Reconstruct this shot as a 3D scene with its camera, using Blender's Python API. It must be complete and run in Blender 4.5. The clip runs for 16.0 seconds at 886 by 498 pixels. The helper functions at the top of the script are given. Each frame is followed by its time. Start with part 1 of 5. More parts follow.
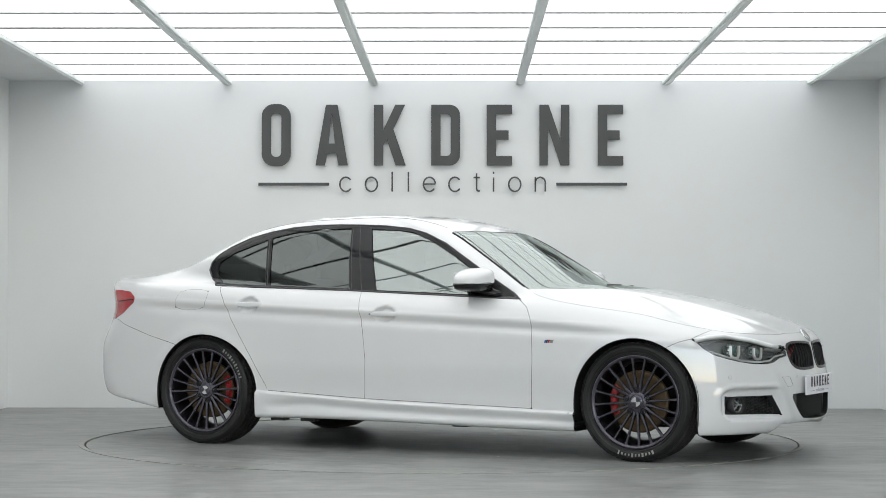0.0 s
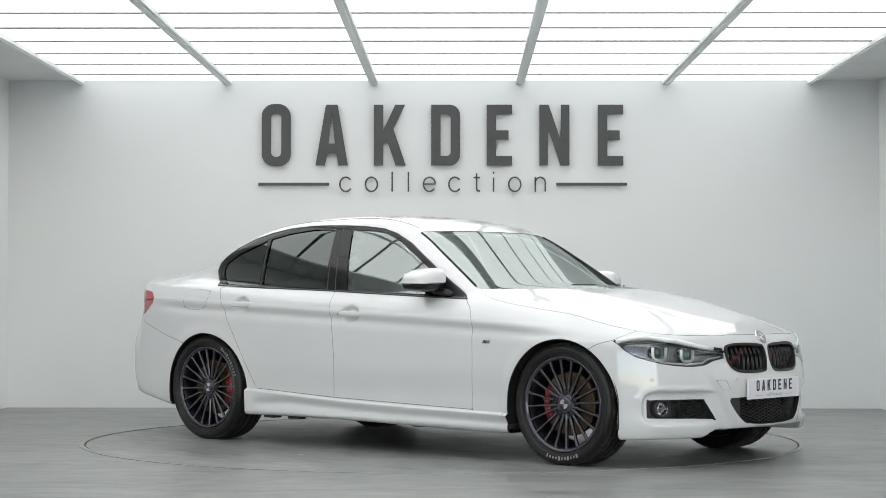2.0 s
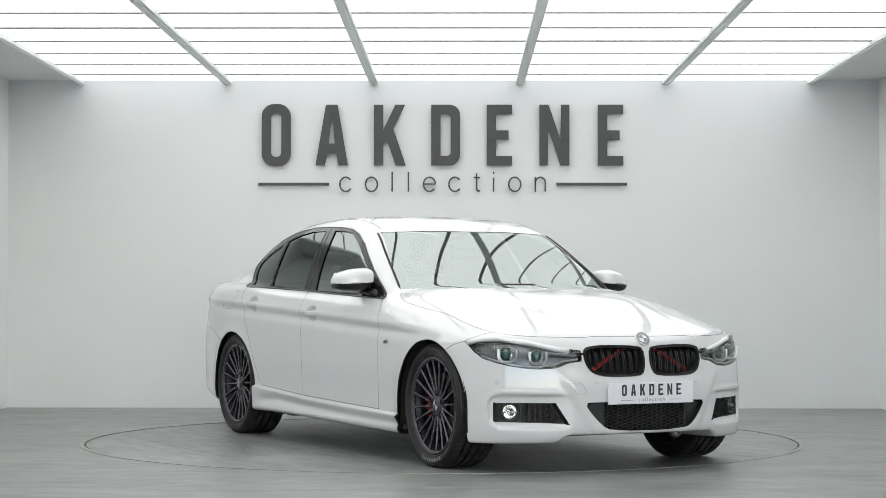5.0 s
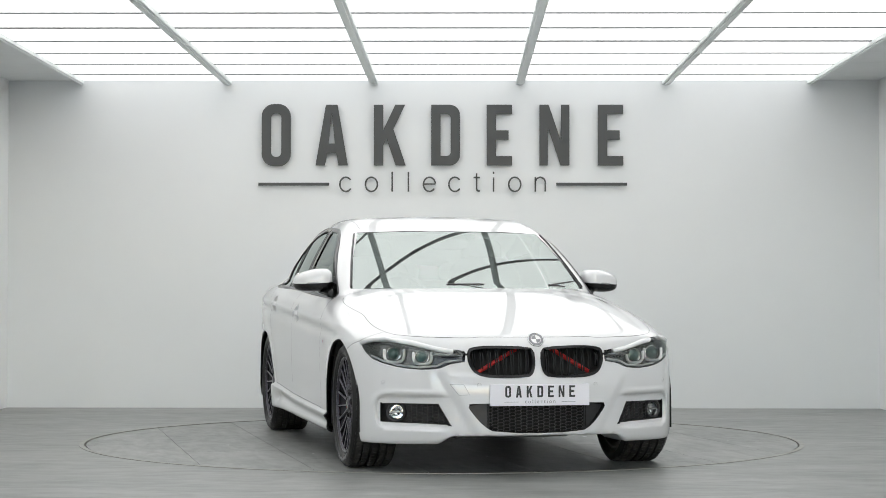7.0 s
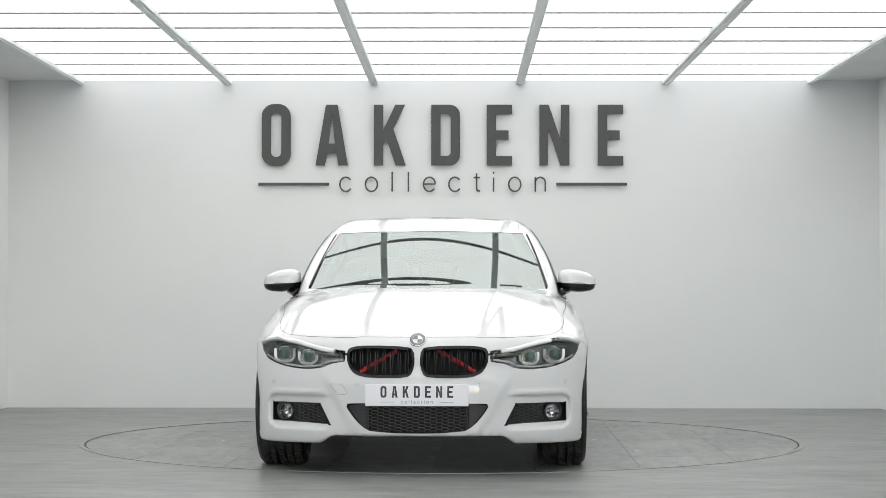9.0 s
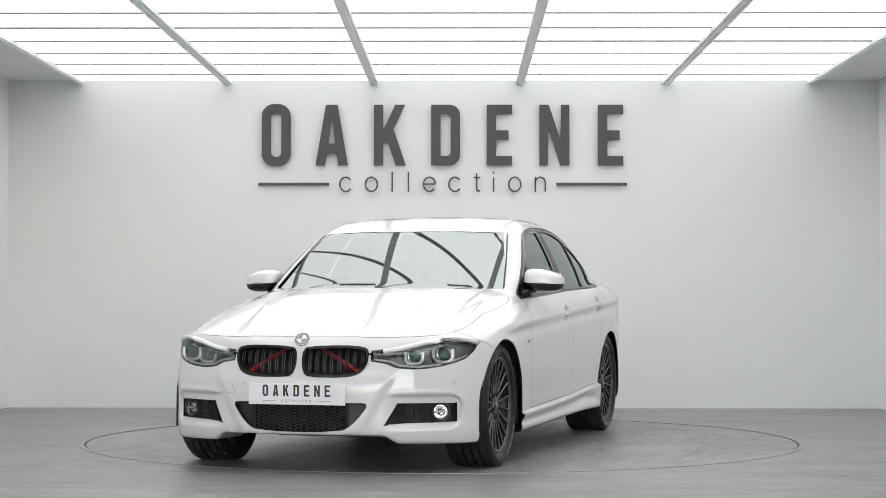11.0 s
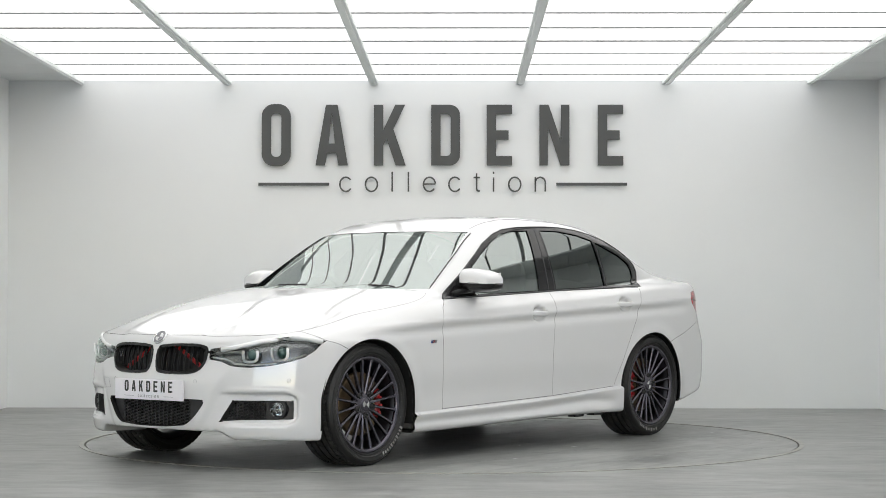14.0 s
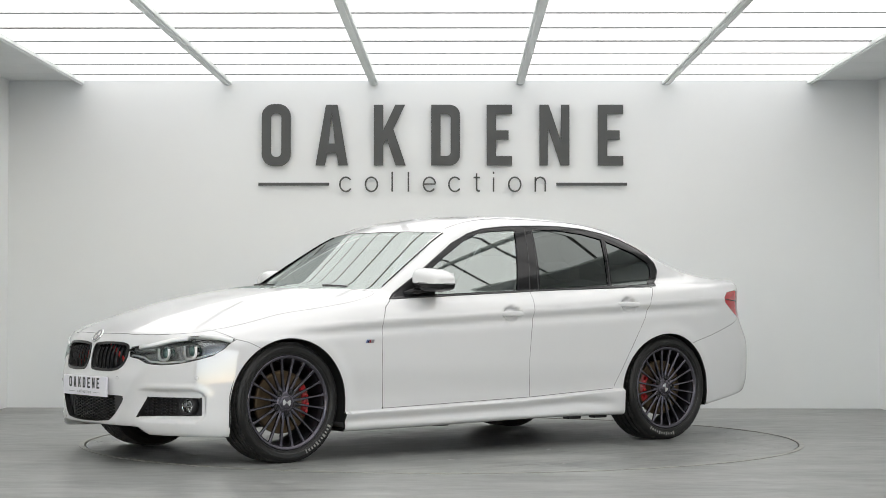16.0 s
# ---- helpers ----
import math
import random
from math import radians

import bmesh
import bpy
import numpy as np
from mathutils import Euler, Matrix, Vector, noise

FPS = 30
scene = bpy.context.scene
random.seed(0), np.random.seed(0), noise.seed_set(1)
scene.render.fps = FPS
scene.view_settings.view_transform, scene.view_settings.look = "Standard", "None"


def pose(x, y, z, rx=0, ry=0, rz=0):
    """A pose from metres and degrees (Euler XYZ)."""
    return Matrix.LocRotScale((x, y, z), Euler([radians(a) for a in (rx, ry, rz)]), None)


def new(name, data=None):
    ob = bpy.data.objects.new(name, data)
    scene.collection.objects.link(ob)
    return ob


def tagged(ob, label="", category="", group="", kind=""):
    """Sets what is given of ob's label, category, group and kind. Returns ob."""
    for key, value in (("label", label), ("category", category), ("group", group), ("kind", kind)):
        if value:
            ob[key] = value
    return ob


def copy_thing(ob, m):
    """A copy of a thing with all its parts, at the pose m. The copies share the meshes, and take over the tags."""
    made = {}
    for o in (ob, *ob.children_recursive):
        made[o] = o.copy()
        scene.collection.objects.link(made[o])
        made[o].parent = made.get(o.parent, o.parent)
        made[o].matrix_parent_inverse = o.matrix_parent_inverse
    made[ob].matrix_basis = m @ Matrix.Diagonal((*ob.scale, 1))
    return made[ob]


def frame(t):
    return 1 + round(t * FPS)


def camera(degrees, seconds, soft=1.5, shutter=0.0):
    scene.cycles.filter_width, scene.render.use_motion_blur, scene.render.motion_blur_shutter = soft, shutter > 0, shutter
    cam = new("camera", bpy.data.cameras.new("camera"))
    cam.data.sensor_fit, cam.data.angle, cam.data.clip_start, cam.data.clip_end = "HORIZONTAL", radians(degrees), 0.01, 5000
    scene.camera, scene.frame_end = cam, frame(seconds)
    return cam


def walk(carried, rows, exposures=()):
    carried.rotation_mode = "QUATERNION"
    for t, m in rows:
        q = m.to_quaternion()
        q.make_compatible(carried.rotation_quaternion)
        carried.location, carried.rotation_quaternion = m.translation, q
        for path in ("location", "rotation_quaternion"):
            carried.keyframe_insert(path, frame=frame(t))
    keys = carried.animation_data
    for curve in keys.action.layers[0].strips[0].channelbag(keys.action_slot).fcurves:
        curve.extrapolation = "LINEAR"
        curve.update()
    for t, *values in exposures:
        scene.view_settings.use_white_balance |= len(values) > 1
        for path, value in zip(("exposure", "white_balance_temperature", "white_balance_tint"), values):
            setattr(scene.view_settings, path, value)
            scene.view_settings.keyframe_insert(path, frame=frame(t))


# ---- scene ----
# ---------- camera (stands still) ----------
EYE = (0.123, -11.862, 0.914)
cam = camera(26.38, 16.0, soft=0.7)
CAM_POSE = pose(*EYE, 91.363, 0, 0.5635) @ pose(0, 0, 0, 0, 0, 0.037)
walk(cam, [(0.0, CAM_POSE), (16.0, CAM_POSE)],
     exposures=[(0.0, 0.07, 6500, 10), (4.0, 0.08, 6560, 10.5), (9.0, 0.11, 6640, 11), (16.0, 0.14, 6740, 12)])

# ---------- light: luminous ceiling, some daylight through hall doors, the rear one added ---
world = bpy.data.worlds.new("world")
scene.world = world
world.use_nodes = True
_nt = world.node_tree
_sky = _nt.nodes.new("ShaderNodeTexSky")
_sky.sky_type, _sky.sun_disc = "NISHITA", False
_sky.sun_elevation, _sky.sun_rotation = radians(40), radians(160)
_nt.links.new(_sky.outputs[0], _nt.nodes["Background"].inputs[0])
_nt.nodes["Background"].inputs[1].default_value = 0.40
PANEL_POWER = 1.28

# ---------- plan of the studio ----------
XL, XR, YB, H = -3.53, 3.47, 3.314, 2.631        # bay: side walls, back wall, ceiling
BAY_Y = -7.2                                      # where the bay opens into the hall
HALL_X, HALL_Y, HALL_H = 8.0, -17.0, 4.6
LIT_L, LIT_R = -2.936, 2.918
BEAMS = (-1.761, -0.584, 0.592, 1.768)
RING_R = 2.19


# ---------- materials ----------
def mat(name, base, rough=0.5, metal=0.0, vary=0.0, scale=8.0, bump=0.0, bump_scale=60.0, coat=0.0, emit=None, power=0.0,
        rough_vary=0.0, alpha_glass=None, spec=0.5):
    m = bpy.data.materials.new(name)
    m.use_nodes = True
    nt = m.node_tree
    b = nt.nodes["Principled BSDF"]
    b.inputs["Base Color"].default_value = (*base, 1)
    b.inputs["Roughness"].default_value = rough
    b.inputs["Metallic"].default_value = metal
    b.inputs["Specular IOR Level"].default_value = spec
    if coat:
        b.inputs["Coat Weight"].default_value = coat
        b.inputs["Coat Roughness"].default_value = 0.02
    if emit:
        b.inputs["Emission Color"].default_value = (*emit, 1)
        b.inputs["Emission Strength"].default_value = power
    if vary or rough_vary or bump:
        co = nt.nodes.new("ShaderNodeTexCoord")
        n1 = nt.nodes.new("ShaderNodeTexNoise")
        n1.inputs["Scale"].default_value, n1.inputs["Detail"].default_value = scale, 6
        nt.links.new(co.outputs["Object"], n1.inputs["Vector"])
        n2 = nt.nodes.new("ShaderNodeTexNoise")
        n2.inputs["Scale"].default_value, n2.inputs["Detail"].default_value = bump_scale, 4
        nt.links.new(co.outputs["Object"], n2.inputs["Vector"])
        if vary:
            hs = nt.nodes.new("ShaderNodeHueSaturation")
            hs.inputs["Color"].default_value = (*base, 1)
            mr = nt.nodes.new("ShaderNodeMapRange")
            mr.inputs["To Min"].default_value, mr.inputs["To Max"].default_value = 1 - vary, 1 + vary
            mr.inputs["From Min"].default_value, mr.inputs["From Max"].default_value = 0.3, 0.7
            nt.links.new(n1.outputs["Fac"], mr.inputs["Value"])
            nt.links.new(mr.outputs[0], hs.inputs["Value"])
            nt.links.new(hs.outputs[0], b.inputs["Base Color"])
        if rough_vary:
            mr2 = nt.nodes.new("ShaderNodeMapRange")
            mr2.inputs["To Min"].default_value, mr2.inputs["To Max"].default_value = rough - rough_vary, rough + rough_vary
            mr2.inputs["From Min"].default_value, mr2.inputs["From Max"].default_value = 0.3, 0.7
            nt.links.new(n1.outputs["Fac"], mr2.inputs["Value"])
            nt.links.new(mr2.outputs[0], b.inputs["Roughness"])
        if bump:
            bp = nt.nodes.new("ShaderNodeBump")
            bp.inputs["Strength"].default_value, bp.inputs["Distance"].default_value = bump, 0.004
            nt.links.new(n2.outputs["Fac"], bp.inputs["Height"])
            nt.links.new(bp.outputs[0], b.inputs["Normal"])
    return m


def glass_mat(name, tint, mix=0.9, rough=0.0):
    """Thin tinted glazing: lets light straight through by its tint, with the gloss of glass."""
    m = bpy.data.materials.new(name)
    m.use_nodes = True
    nt = m.node_tree
    for n in list(nt.nodes):
        nt.nodes.remove(n)
    out = nt.nodes.new("ShaderNodeOutputMaterial")
    tr = nt.nodes.new("ShaderNodeBsdfTransparent")
    tr.inputs[0].default_value = (*tint, 1)
    gl = nt.nodes.new("ShaderNodeBsdfGlossy")
    gl.inputs["Color"].default_value = (0.92, 1.0, 0.97, 1)
    gl.inputs["Roughness"].default_value = rough
    fr = nt.nodes.new("ShaderNodeFresnel")
    fr.inputs[0].default_value = mix
    mx = nt.nodes.new("ShaderNodeMixShader")
    nt.links.new(fr.outputs[0], mx.inputs[0])
    nt.links.new(tr.outputs[0], mx.inputs[1])
    nt.links.new(gl.outputs[0], mx.inputs[2])
    nt.links.new(mx.outputs[0], out.inputs[0])
    return m


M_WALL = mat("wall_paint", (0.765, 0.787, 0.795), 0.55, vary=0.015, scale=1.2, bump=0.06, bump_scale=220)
# lighter than the back wall: brighter light on the sides put into the colour
M_WALL_SIDE_LIT = mat("side_wall_paint_lit", (0.82, 0.835, 0.835), 0.5, vary=0.015, scale=1.2, bump=0.06, bump_scale=220)
M_CEIL = mat("ceiling_board", (0.75, 0.77, 0.77), 0.7, vary=0.02, scale=4)
M_HALL = mat("hall_wall", (0.55, 0.56, 0.56), 0.7, vary=0.06, scale=0.8)
M_METALWHITE = mat("white_profile", (0.75, 0.79, 0.78), 0.4, vary=0.03, scale=6)
M_BAR = mat("panel_bar", (0.30, 0.31, 0.31), 0.5)
M_PANEL = mat("light_panel", (0.9, 0.9, 0.9), 0.5, emit=(0.972, 0.988, 0.992), power=PANEL_POWER)
M_LETTER = mat("letter_grey", (0.062, 0.066, 0.066), 0.5, vary=0.03, scale=5)
M_DARK = mat("dark_gap", (0.012, 0.012, 0.012), 0.8)


def floor_material(name, seed):
    """Grey painted concrete: streaks, scuffs and small stains."""
    m = mat(name, (0.2, 0.207, 0.2), 0.42)
    nt = m.node_tree
    b = nt.nodes["Principled BSDF"]
    co = nt.nodes.new("ShaderNodeTexCoord")
    mp = nt.nodes.new("ShaderNodeMapping")
    mp.inputs["Scale"].default_value, mp.inputs["Location"].default_value = (0.9, 1.6, 1), (seed, seed * 2, 0)
    nt.links.new(co.outputs["Object"], mp.inputs["Vector"])
    noises = []
    for sc, det in ((1.3, 8), (7.0, 8), (60.0, 3)):
        n = nt.nodes.new("ShaderNodeTexNoise")
        n.inputs["Scale"].default_value, n.inputs["Detail"].default_value, n.inputs["Roughness"].default_value = sc, det, 0.62
        nt.links.new(mp.outputs[0], n.inputs["Vector"])
        noises.append(n)
    add = nt.nodes.new("ShaderNodeMath")
    add.operation = "ADD"
    nt.links.new(noises[0].outputs["Fac"], add.inputs[0])
    nt.links.new(noises[1].outputs["Fac"], add.inputs[1])
    ramp = nt.nodes.new("ShaderNodeValToRGB")
    e = ramp.color_ramp.elements
    e[0].position, e[0].color = 0.32, (0.135, 0.141, 0.136, 1)
    e[1].position, e[1].color = 0.68, (0.335, 0.342, 0.328, 1)
    half = nt.nodes.new("ShaderNodeMath")
    half.operation, half.inputs[1].default_value = "MULTIPLY", 0.5
    nt.links.new(add.outputs[0], half.inputs[0])
    nt.links.new(half.outputs[0], ramp.inputs[0])
    info = nt.nodes.new("ShaderNodeObjectInfo")
    shade = nt.nodes.new("ShaderNodeMapRange")
    shade.inputs["To Min"].default_value, shade.inputs["To Max"].default_value = 0.93, 1.05
    nt.links.new(info.outputs["Random"], shade.inputs["Value"])
    tone = nt.nodes.new("ShaderNodeHueSaturation")
    nt.links.new(ramp.outputs[0], tone.inputs["Color"])
    nt.links.new(shade.outputs[0], tone.inputs["Value"])
    # brushed streaks and a few dark scuffs
    mp2 = nt.nodes.new("ShaderNodeMapping")
    mp2.inputs["Scale"].default_value, mp2.inputs["Rotation"].default_value = (1.1, 4.5, 1), (0, 0, 0.12)
    nt.links.new(co.outputs["Object"], mp2.inputs["Vector"])
    ns = nt.nodes.new("ShaderNodeTexNoise")
    ns.inputs["Scale"].default_value, ns.inputs["Detail"].default_value, ns.inputs["Distortion"].default_value = 2.2, 9, 1.4
    nt.links.new(mp2.outputs[0], ns.inputs["Vector"])
    sr = nt.nodes.new("ShaderNodeMapRange")
    sr.inputs["From Min"].default_value, sr.inputs["From Max"].default_value = 0.32, 0.68
    sr.inputs["To Min"].default_value, sr.inputs["To Max"].default_value = 0.82, 1.14
    nt.links.new(ns.outputs["Fac"], sr.inputs["Value"])
    tone2 = nt.nodes.new("ShaderNodeHueSaturation")
    nt.links.new(tone.outputs[0], tone2.inputs["Color"])
    nt.links.new(sr.outputs[0], tone2.inputs["Value"])
    # dark scuffs with hard edges and pale specks
    nk = nt.nodes.new("ShaderNodeTexNoise")
    nk.inputs["Scale"].default_value, nk.inputs["Detail"].default_value, nk.inputs["Roughness"].default_value = 3.4, 12, 0.72
    nt.links.new(mp.outputs[0], nk.inputs["Vector"])
    sk = nt.nodes.new("ShaderNodeMapRange")
    sk.inputs["From Min"].default_value, sk.inputs["From Max"].default_value = 0.50, 0.70
    sk.inputs["To Min"].default_value, sk.inputs["To Max"].default_value = 1.0, 0.80
    nt.links.new(nk.outputs["Fac"], sk.inputs["Value"])
    nf = nt.nodes.new("ShaderNodeTexNoise")
    nf.inputs["Scale"].default_value, nf.inputs["Detail"].default_value = 22.0, 5
    nt.links.new(mp2.outputs[0], nf.inputs["Vector"])
    sf = nt.nodes.new("ShaderNodeMapRange")
    sf.inputs["From Min"].default_value, sf.inputs["From Max"].default_value = 0.66, 0.76
    sf.inputs["To Min"].default_value, sf.inputs["To Max"].default_value = 1.0, 1.15
    nt.links.new(nf.outputs["Fac"], sf.inputs["Value"])
    both = nt.nodes.new("ShaderNodeMath")
    both.operation = "MULTIPLY"
    nt.links.new(sk.outputs[0], both.inputs[0])
    nt.links.new(sf.outputs[0], both.inputs[1])
    tone3 = nt.nodes.new("ShaderNodeHueSaturation")
    nt.links.new(tone2.outputs[0], tone3.inputs["Color"])
    nt.links.new(both.outputs[0], tone3.inputs["Value"])
    nt.links.new(tone3.outputs[0], b.inputs["Base Color"])
    mr = nt.nodes.new("ShaderNodeMapRange")
    mr.inputs["From Min"].default_value, mr.inputs["From Max"].default_value = 0.35, 0.65
    mr.inputs["To Min"].default_value, mr.inputs["To Max"].default_value = 0.30, 0.46
    nt.links.new(noises[1].outputs["Fac"], mr.inputs["Value"])
    nt.links.new(mr.outputs[0], b.inputs["Roughness"])
    bp = nt.nodes.new("ShaderNodeBump")
    bp.inputs["Strength"].default_value, bp.inputs["Distance"].default_value = 0.12, 0.003
    nt.links.new(noises[2].outputs["Fac"], bp.inputs["Height"])
    nt.links.new(bp.outputs[0], b.inputs["Normal"])
    return m


M_FLOOR = floor_material("painted_concrete", 0.0)
M_TABLE = floor_material("turntable_boards", 3.7)
M_YARD = mat("yard_concrete", (0.30, 0.30, 0.29), 0.8, vary=0.15, scale=0.4)
M_RING = mat("ring_metal", (0.33, 0.33, 0.30), 0.45, metal=0.4, vary=0.2, scale=9)


# ---------- mesh helpers ----------
def box(bm, x0, x1, y0, y1, z0, z1, bevel=0.0):
    r = bmesh.ops.create_cube(bm, size=1.0)
    vs = r["verts"]
    bmesh.ops.scale(bm, vec=(x1 - x0, y1 - y0, z1 - z0), verts=vs)
    bmesh.ops.translate(bm, vec=((x0 + x1) / 2, (y0 + y1) / 2, (z0 + z1) / 2), verts=vs)
    if bevel:
        es = list({e for v in vs for e in v.link_edges})
        bmesh.ops.bevel(bm, geom=es, offset=bevel, segments=2, profile=0.6, affect="EDGES")
    return bm


def part(name, bm, material, parent=None, label="", smooth=False):
    me = bpy.data.meshes.new(name)
    bm.to_mesh(me)
    bm.free()
    if smooth:
        me.shade_smooth()
    me.materials.append(material)
    ob = new(name, me)
    ob.parent = parent
    if label:
        tagged(ob, label)
    return ob


def slab(name, dims, material, parent=None, label="", bevel=0.0):
    return part(name, box(bmesh.new(), *dims, bevel=bevel), material, parent, label)


def structure(ob, label, category):
    return tagged(ob, label, category, kind="structure")


def lathe(profile, segs=48, bm=None):
    """A ring of revolution about the y axis from (radius, y) pairs; closed profile when it ends where it began."""
    bm = bm or bmesh.new()
    rows = []
    closed = profile[0] == profile[-1]
    pts = profile[:-1] if closed else profile
    for r, y in pts:
        rows.append([bm.verts.new((r * math.cos(2 * math.pi * i / segs), y, r * math.sin(2 * math.pi * i / segs))) for i in range(segs)])
    n = len(rows)
    for a in range(n if closed else n - 1):
        p, q = rows[a], rows[(a + 1) % n]
        for i in range(segs):
            j = (i + 1) % segs
            bm.faces.new((p[i], p[j], q[j], q[i]))
    bmesh.ops.recalc_face_normals(bm, faces=bm.faces)
    return bm


# ---------- studio: floor, walls, ceiling ----------
def disc_ring(r0, r1, z, segs=160, depth=0.05):
    bm = bmesh.new()
    rows = []
    for r, zz in ((r0, z - depth), (r0, z), (r1, z), (r1, z - depth)):
        rows.append([bm.verts.new((r * math.cos(2 * math.pi * i / segs), r * math.sin(2 * math.pi * i / segs), zz)) for i in range(segs)])
    for p, q in zip(rows, rows[1:]):
        for i in range(segs):
            bm.faces.new((p[i], p[(i + 1) % segs], q[(i + 1) % segs], q[i]))
    bmesh.ops.recalc_face_normals(bm, faces=bm.faces)
    return bm


def build_floor():
    bm = bmesh.new()
    outer = [(-HALL_X - 0.5, HALL_Y - 0.5), (HALL_X + 0.5, HALL_Y - 0.5), (HALL_X + 0.5, YB + 0.3), (-HALL_X - 0.5, YB + 0.3)]
    n = 160
    hole = [bm.verts.new(((RING_R + 0.035) * math.cos(2 * math.pi * i / n), (RING_R + 0.035) * math.sin(2 * math.pi * i / n), 0)) for i in range(n)]
    big = [bm.verts.new((3.0 * math.cos(2 * math.pi * i / n), 3.0 * math.sin(2 * math.pi * i / n), 0)) for i in range(n)]
    for i in range(n):
        bm.faces.new((hole[i], big[i], big[(i + 1) % n], hole[(i + 1) % n]))
    ov = [bm.verts.new((x, y, 0)) for x, y in outer]
    # four fans from the circle to the corners
    quarter = n // 4
    start = [n * 5 // 8, n * 7 // 8, n // 8, n * 3 // 8]
    for k in range(4):
        s0 = start[k]
        for i in range(quarter):
            a, b2 = big[(s0 + i) % n], big[(s0 + i + 1) % n]
            bm.faces.new((a, ov[k] if i < quarter // 2 else ov[(k + 1) % 4], b2))
        bm.faces.new((big[(s0 + quarter // 2) % n], ov[k], ov[(k + 1) % 4]))
    bmesh.ops.recalc_face_normals(bm, faces=bm.faces)
    if bm.faces[0].normal.z < 0:
        bmesh.ops.reverse_faces(bm, faces=bm.faces)
    structure(part("floor", bm, M_FLOOR), "grey painted concrete studio floor with scuffs and stains", "floor")
    structure(slab("ground", (-400, 400, -400, 400, -0.6, -0.4), M_YARD), "grey yard ground outside the hall", "ground")
    structure(part("floor_pit", box(bmesh.new(), -2.4, 2.4, -2.4, 2.4, -0.3, -0.12), M_DARK), "dark pit under the turntable", "pit")
    structure(part("turntable_rim", disc_ring(RING_R + 0.010, RING_R + 0.040, 0.003), M_RING), "pale metal rim let into the concrete floor", "floor trim")


def clip(poly, axis, limit, keep_less):
    out = []
    for a, b in zip(poly, poly[1:] + poly[:1]):
        ia, ib = (a[axis] <= limit) == keep_less, (b[axis] <= limit) == keep_less
        if ia:
            out.append(a)
        if ia != ib:
            t = (limit - a[axis]) / (b[axis] - a[axis])
            out.append((a[0] + t * (b[0] - a[0]), a[1] + t * (b[1] - a[1])))
    return out


def build_turntable():
    n = 160
    bm = lathe([(0.0, 0.0), (RING_R - 0.004, 0.0), (RING_R - 0.004, -0.05)], n)
    bmesh.ops.rotate(bm, matrix=Matrix.Rotation(radians(90), 3, "X"), verts=bm.verts)
    bmesh.ops.translate(bm, vec=(0, 0, -0.012), verts=bm.verts)
    t = new("turntable")
    tagged(t, "round grey boarded vehicle turntable flush with the floor", "turntable")
    part("deck_base", bm, M_DARK, t)
    circle = [(RING_R * math.cos(2 * math.pi * i / n), RING_R * math.sin(2 * math.pi * i / n)) for i in range(n)]
    row, y = 0, -2.2
    while y < 2.2:
        x = -2.5 - (0.61 if row % 2 else 0.0)
        while x < 2.4:
            g = 0.0012
            p = circle
            for axis, lim, less in ((0, x + g, False), (0, x + 1.22 - g, True), (1, y + g, False), (1, y + 0.55 - g, True)):
                p = clip(p, axis, lim, less) if p else p
            if len(p) > 2:
                bm = bmesh.new()
                f = bm.faces.new([bm.verts.new((a, b, 0)) for a, b in p])
                bmesh.ops.dissolve_degenerate(bm, dist=1e-5, edges=bm.edges)
                r = bmesh.ops.extrude_face_region(bm, geom=bm.faces[:])
                bmesh.ops.translate(bm, vec=(0, 0, -0.010), verts=[v for v in r["geom"] if isinstance(v, bmesh.types.BMVert)])
                bmesh.ops.recalc_face_normals(bm, faces=bm.faces)
                part("deck_board", bm, M_TABLE, t)
            x += 1.22
        y += 0.55
        row += 1
    rnd = random.Random(4)
    for k in range(9):        # flakes of pale paint lying on the deck
        bm = bmesh.new()
        a, r = rnd.uniform(0, 6.28), rnd.uniform(0.5, 1.9)
        n2 = rnd.randint(5, 7)
        sx, sy = rnd.uniform(0.015, 0.045), rnd.uniform(0.008, 0.016)
        bm.faces.new([bm.verts.new((r * math.cos(a) + sx * math.cos(6.28 * i / n2) * rnd.uniform(0.6, 1.1), r * math.sin(a) + sy * math.sin(6.28 * i / n2) * rnd.uniform(0.6, 1.1), 0.002)) for i in range(n2)])
        bmesh.ops.solidify(bm, geom=bm.faces[:], thickness=0.0015)
        part("paint_flake", bm, M_CEIL, t, "pale flake of paint")
    return t


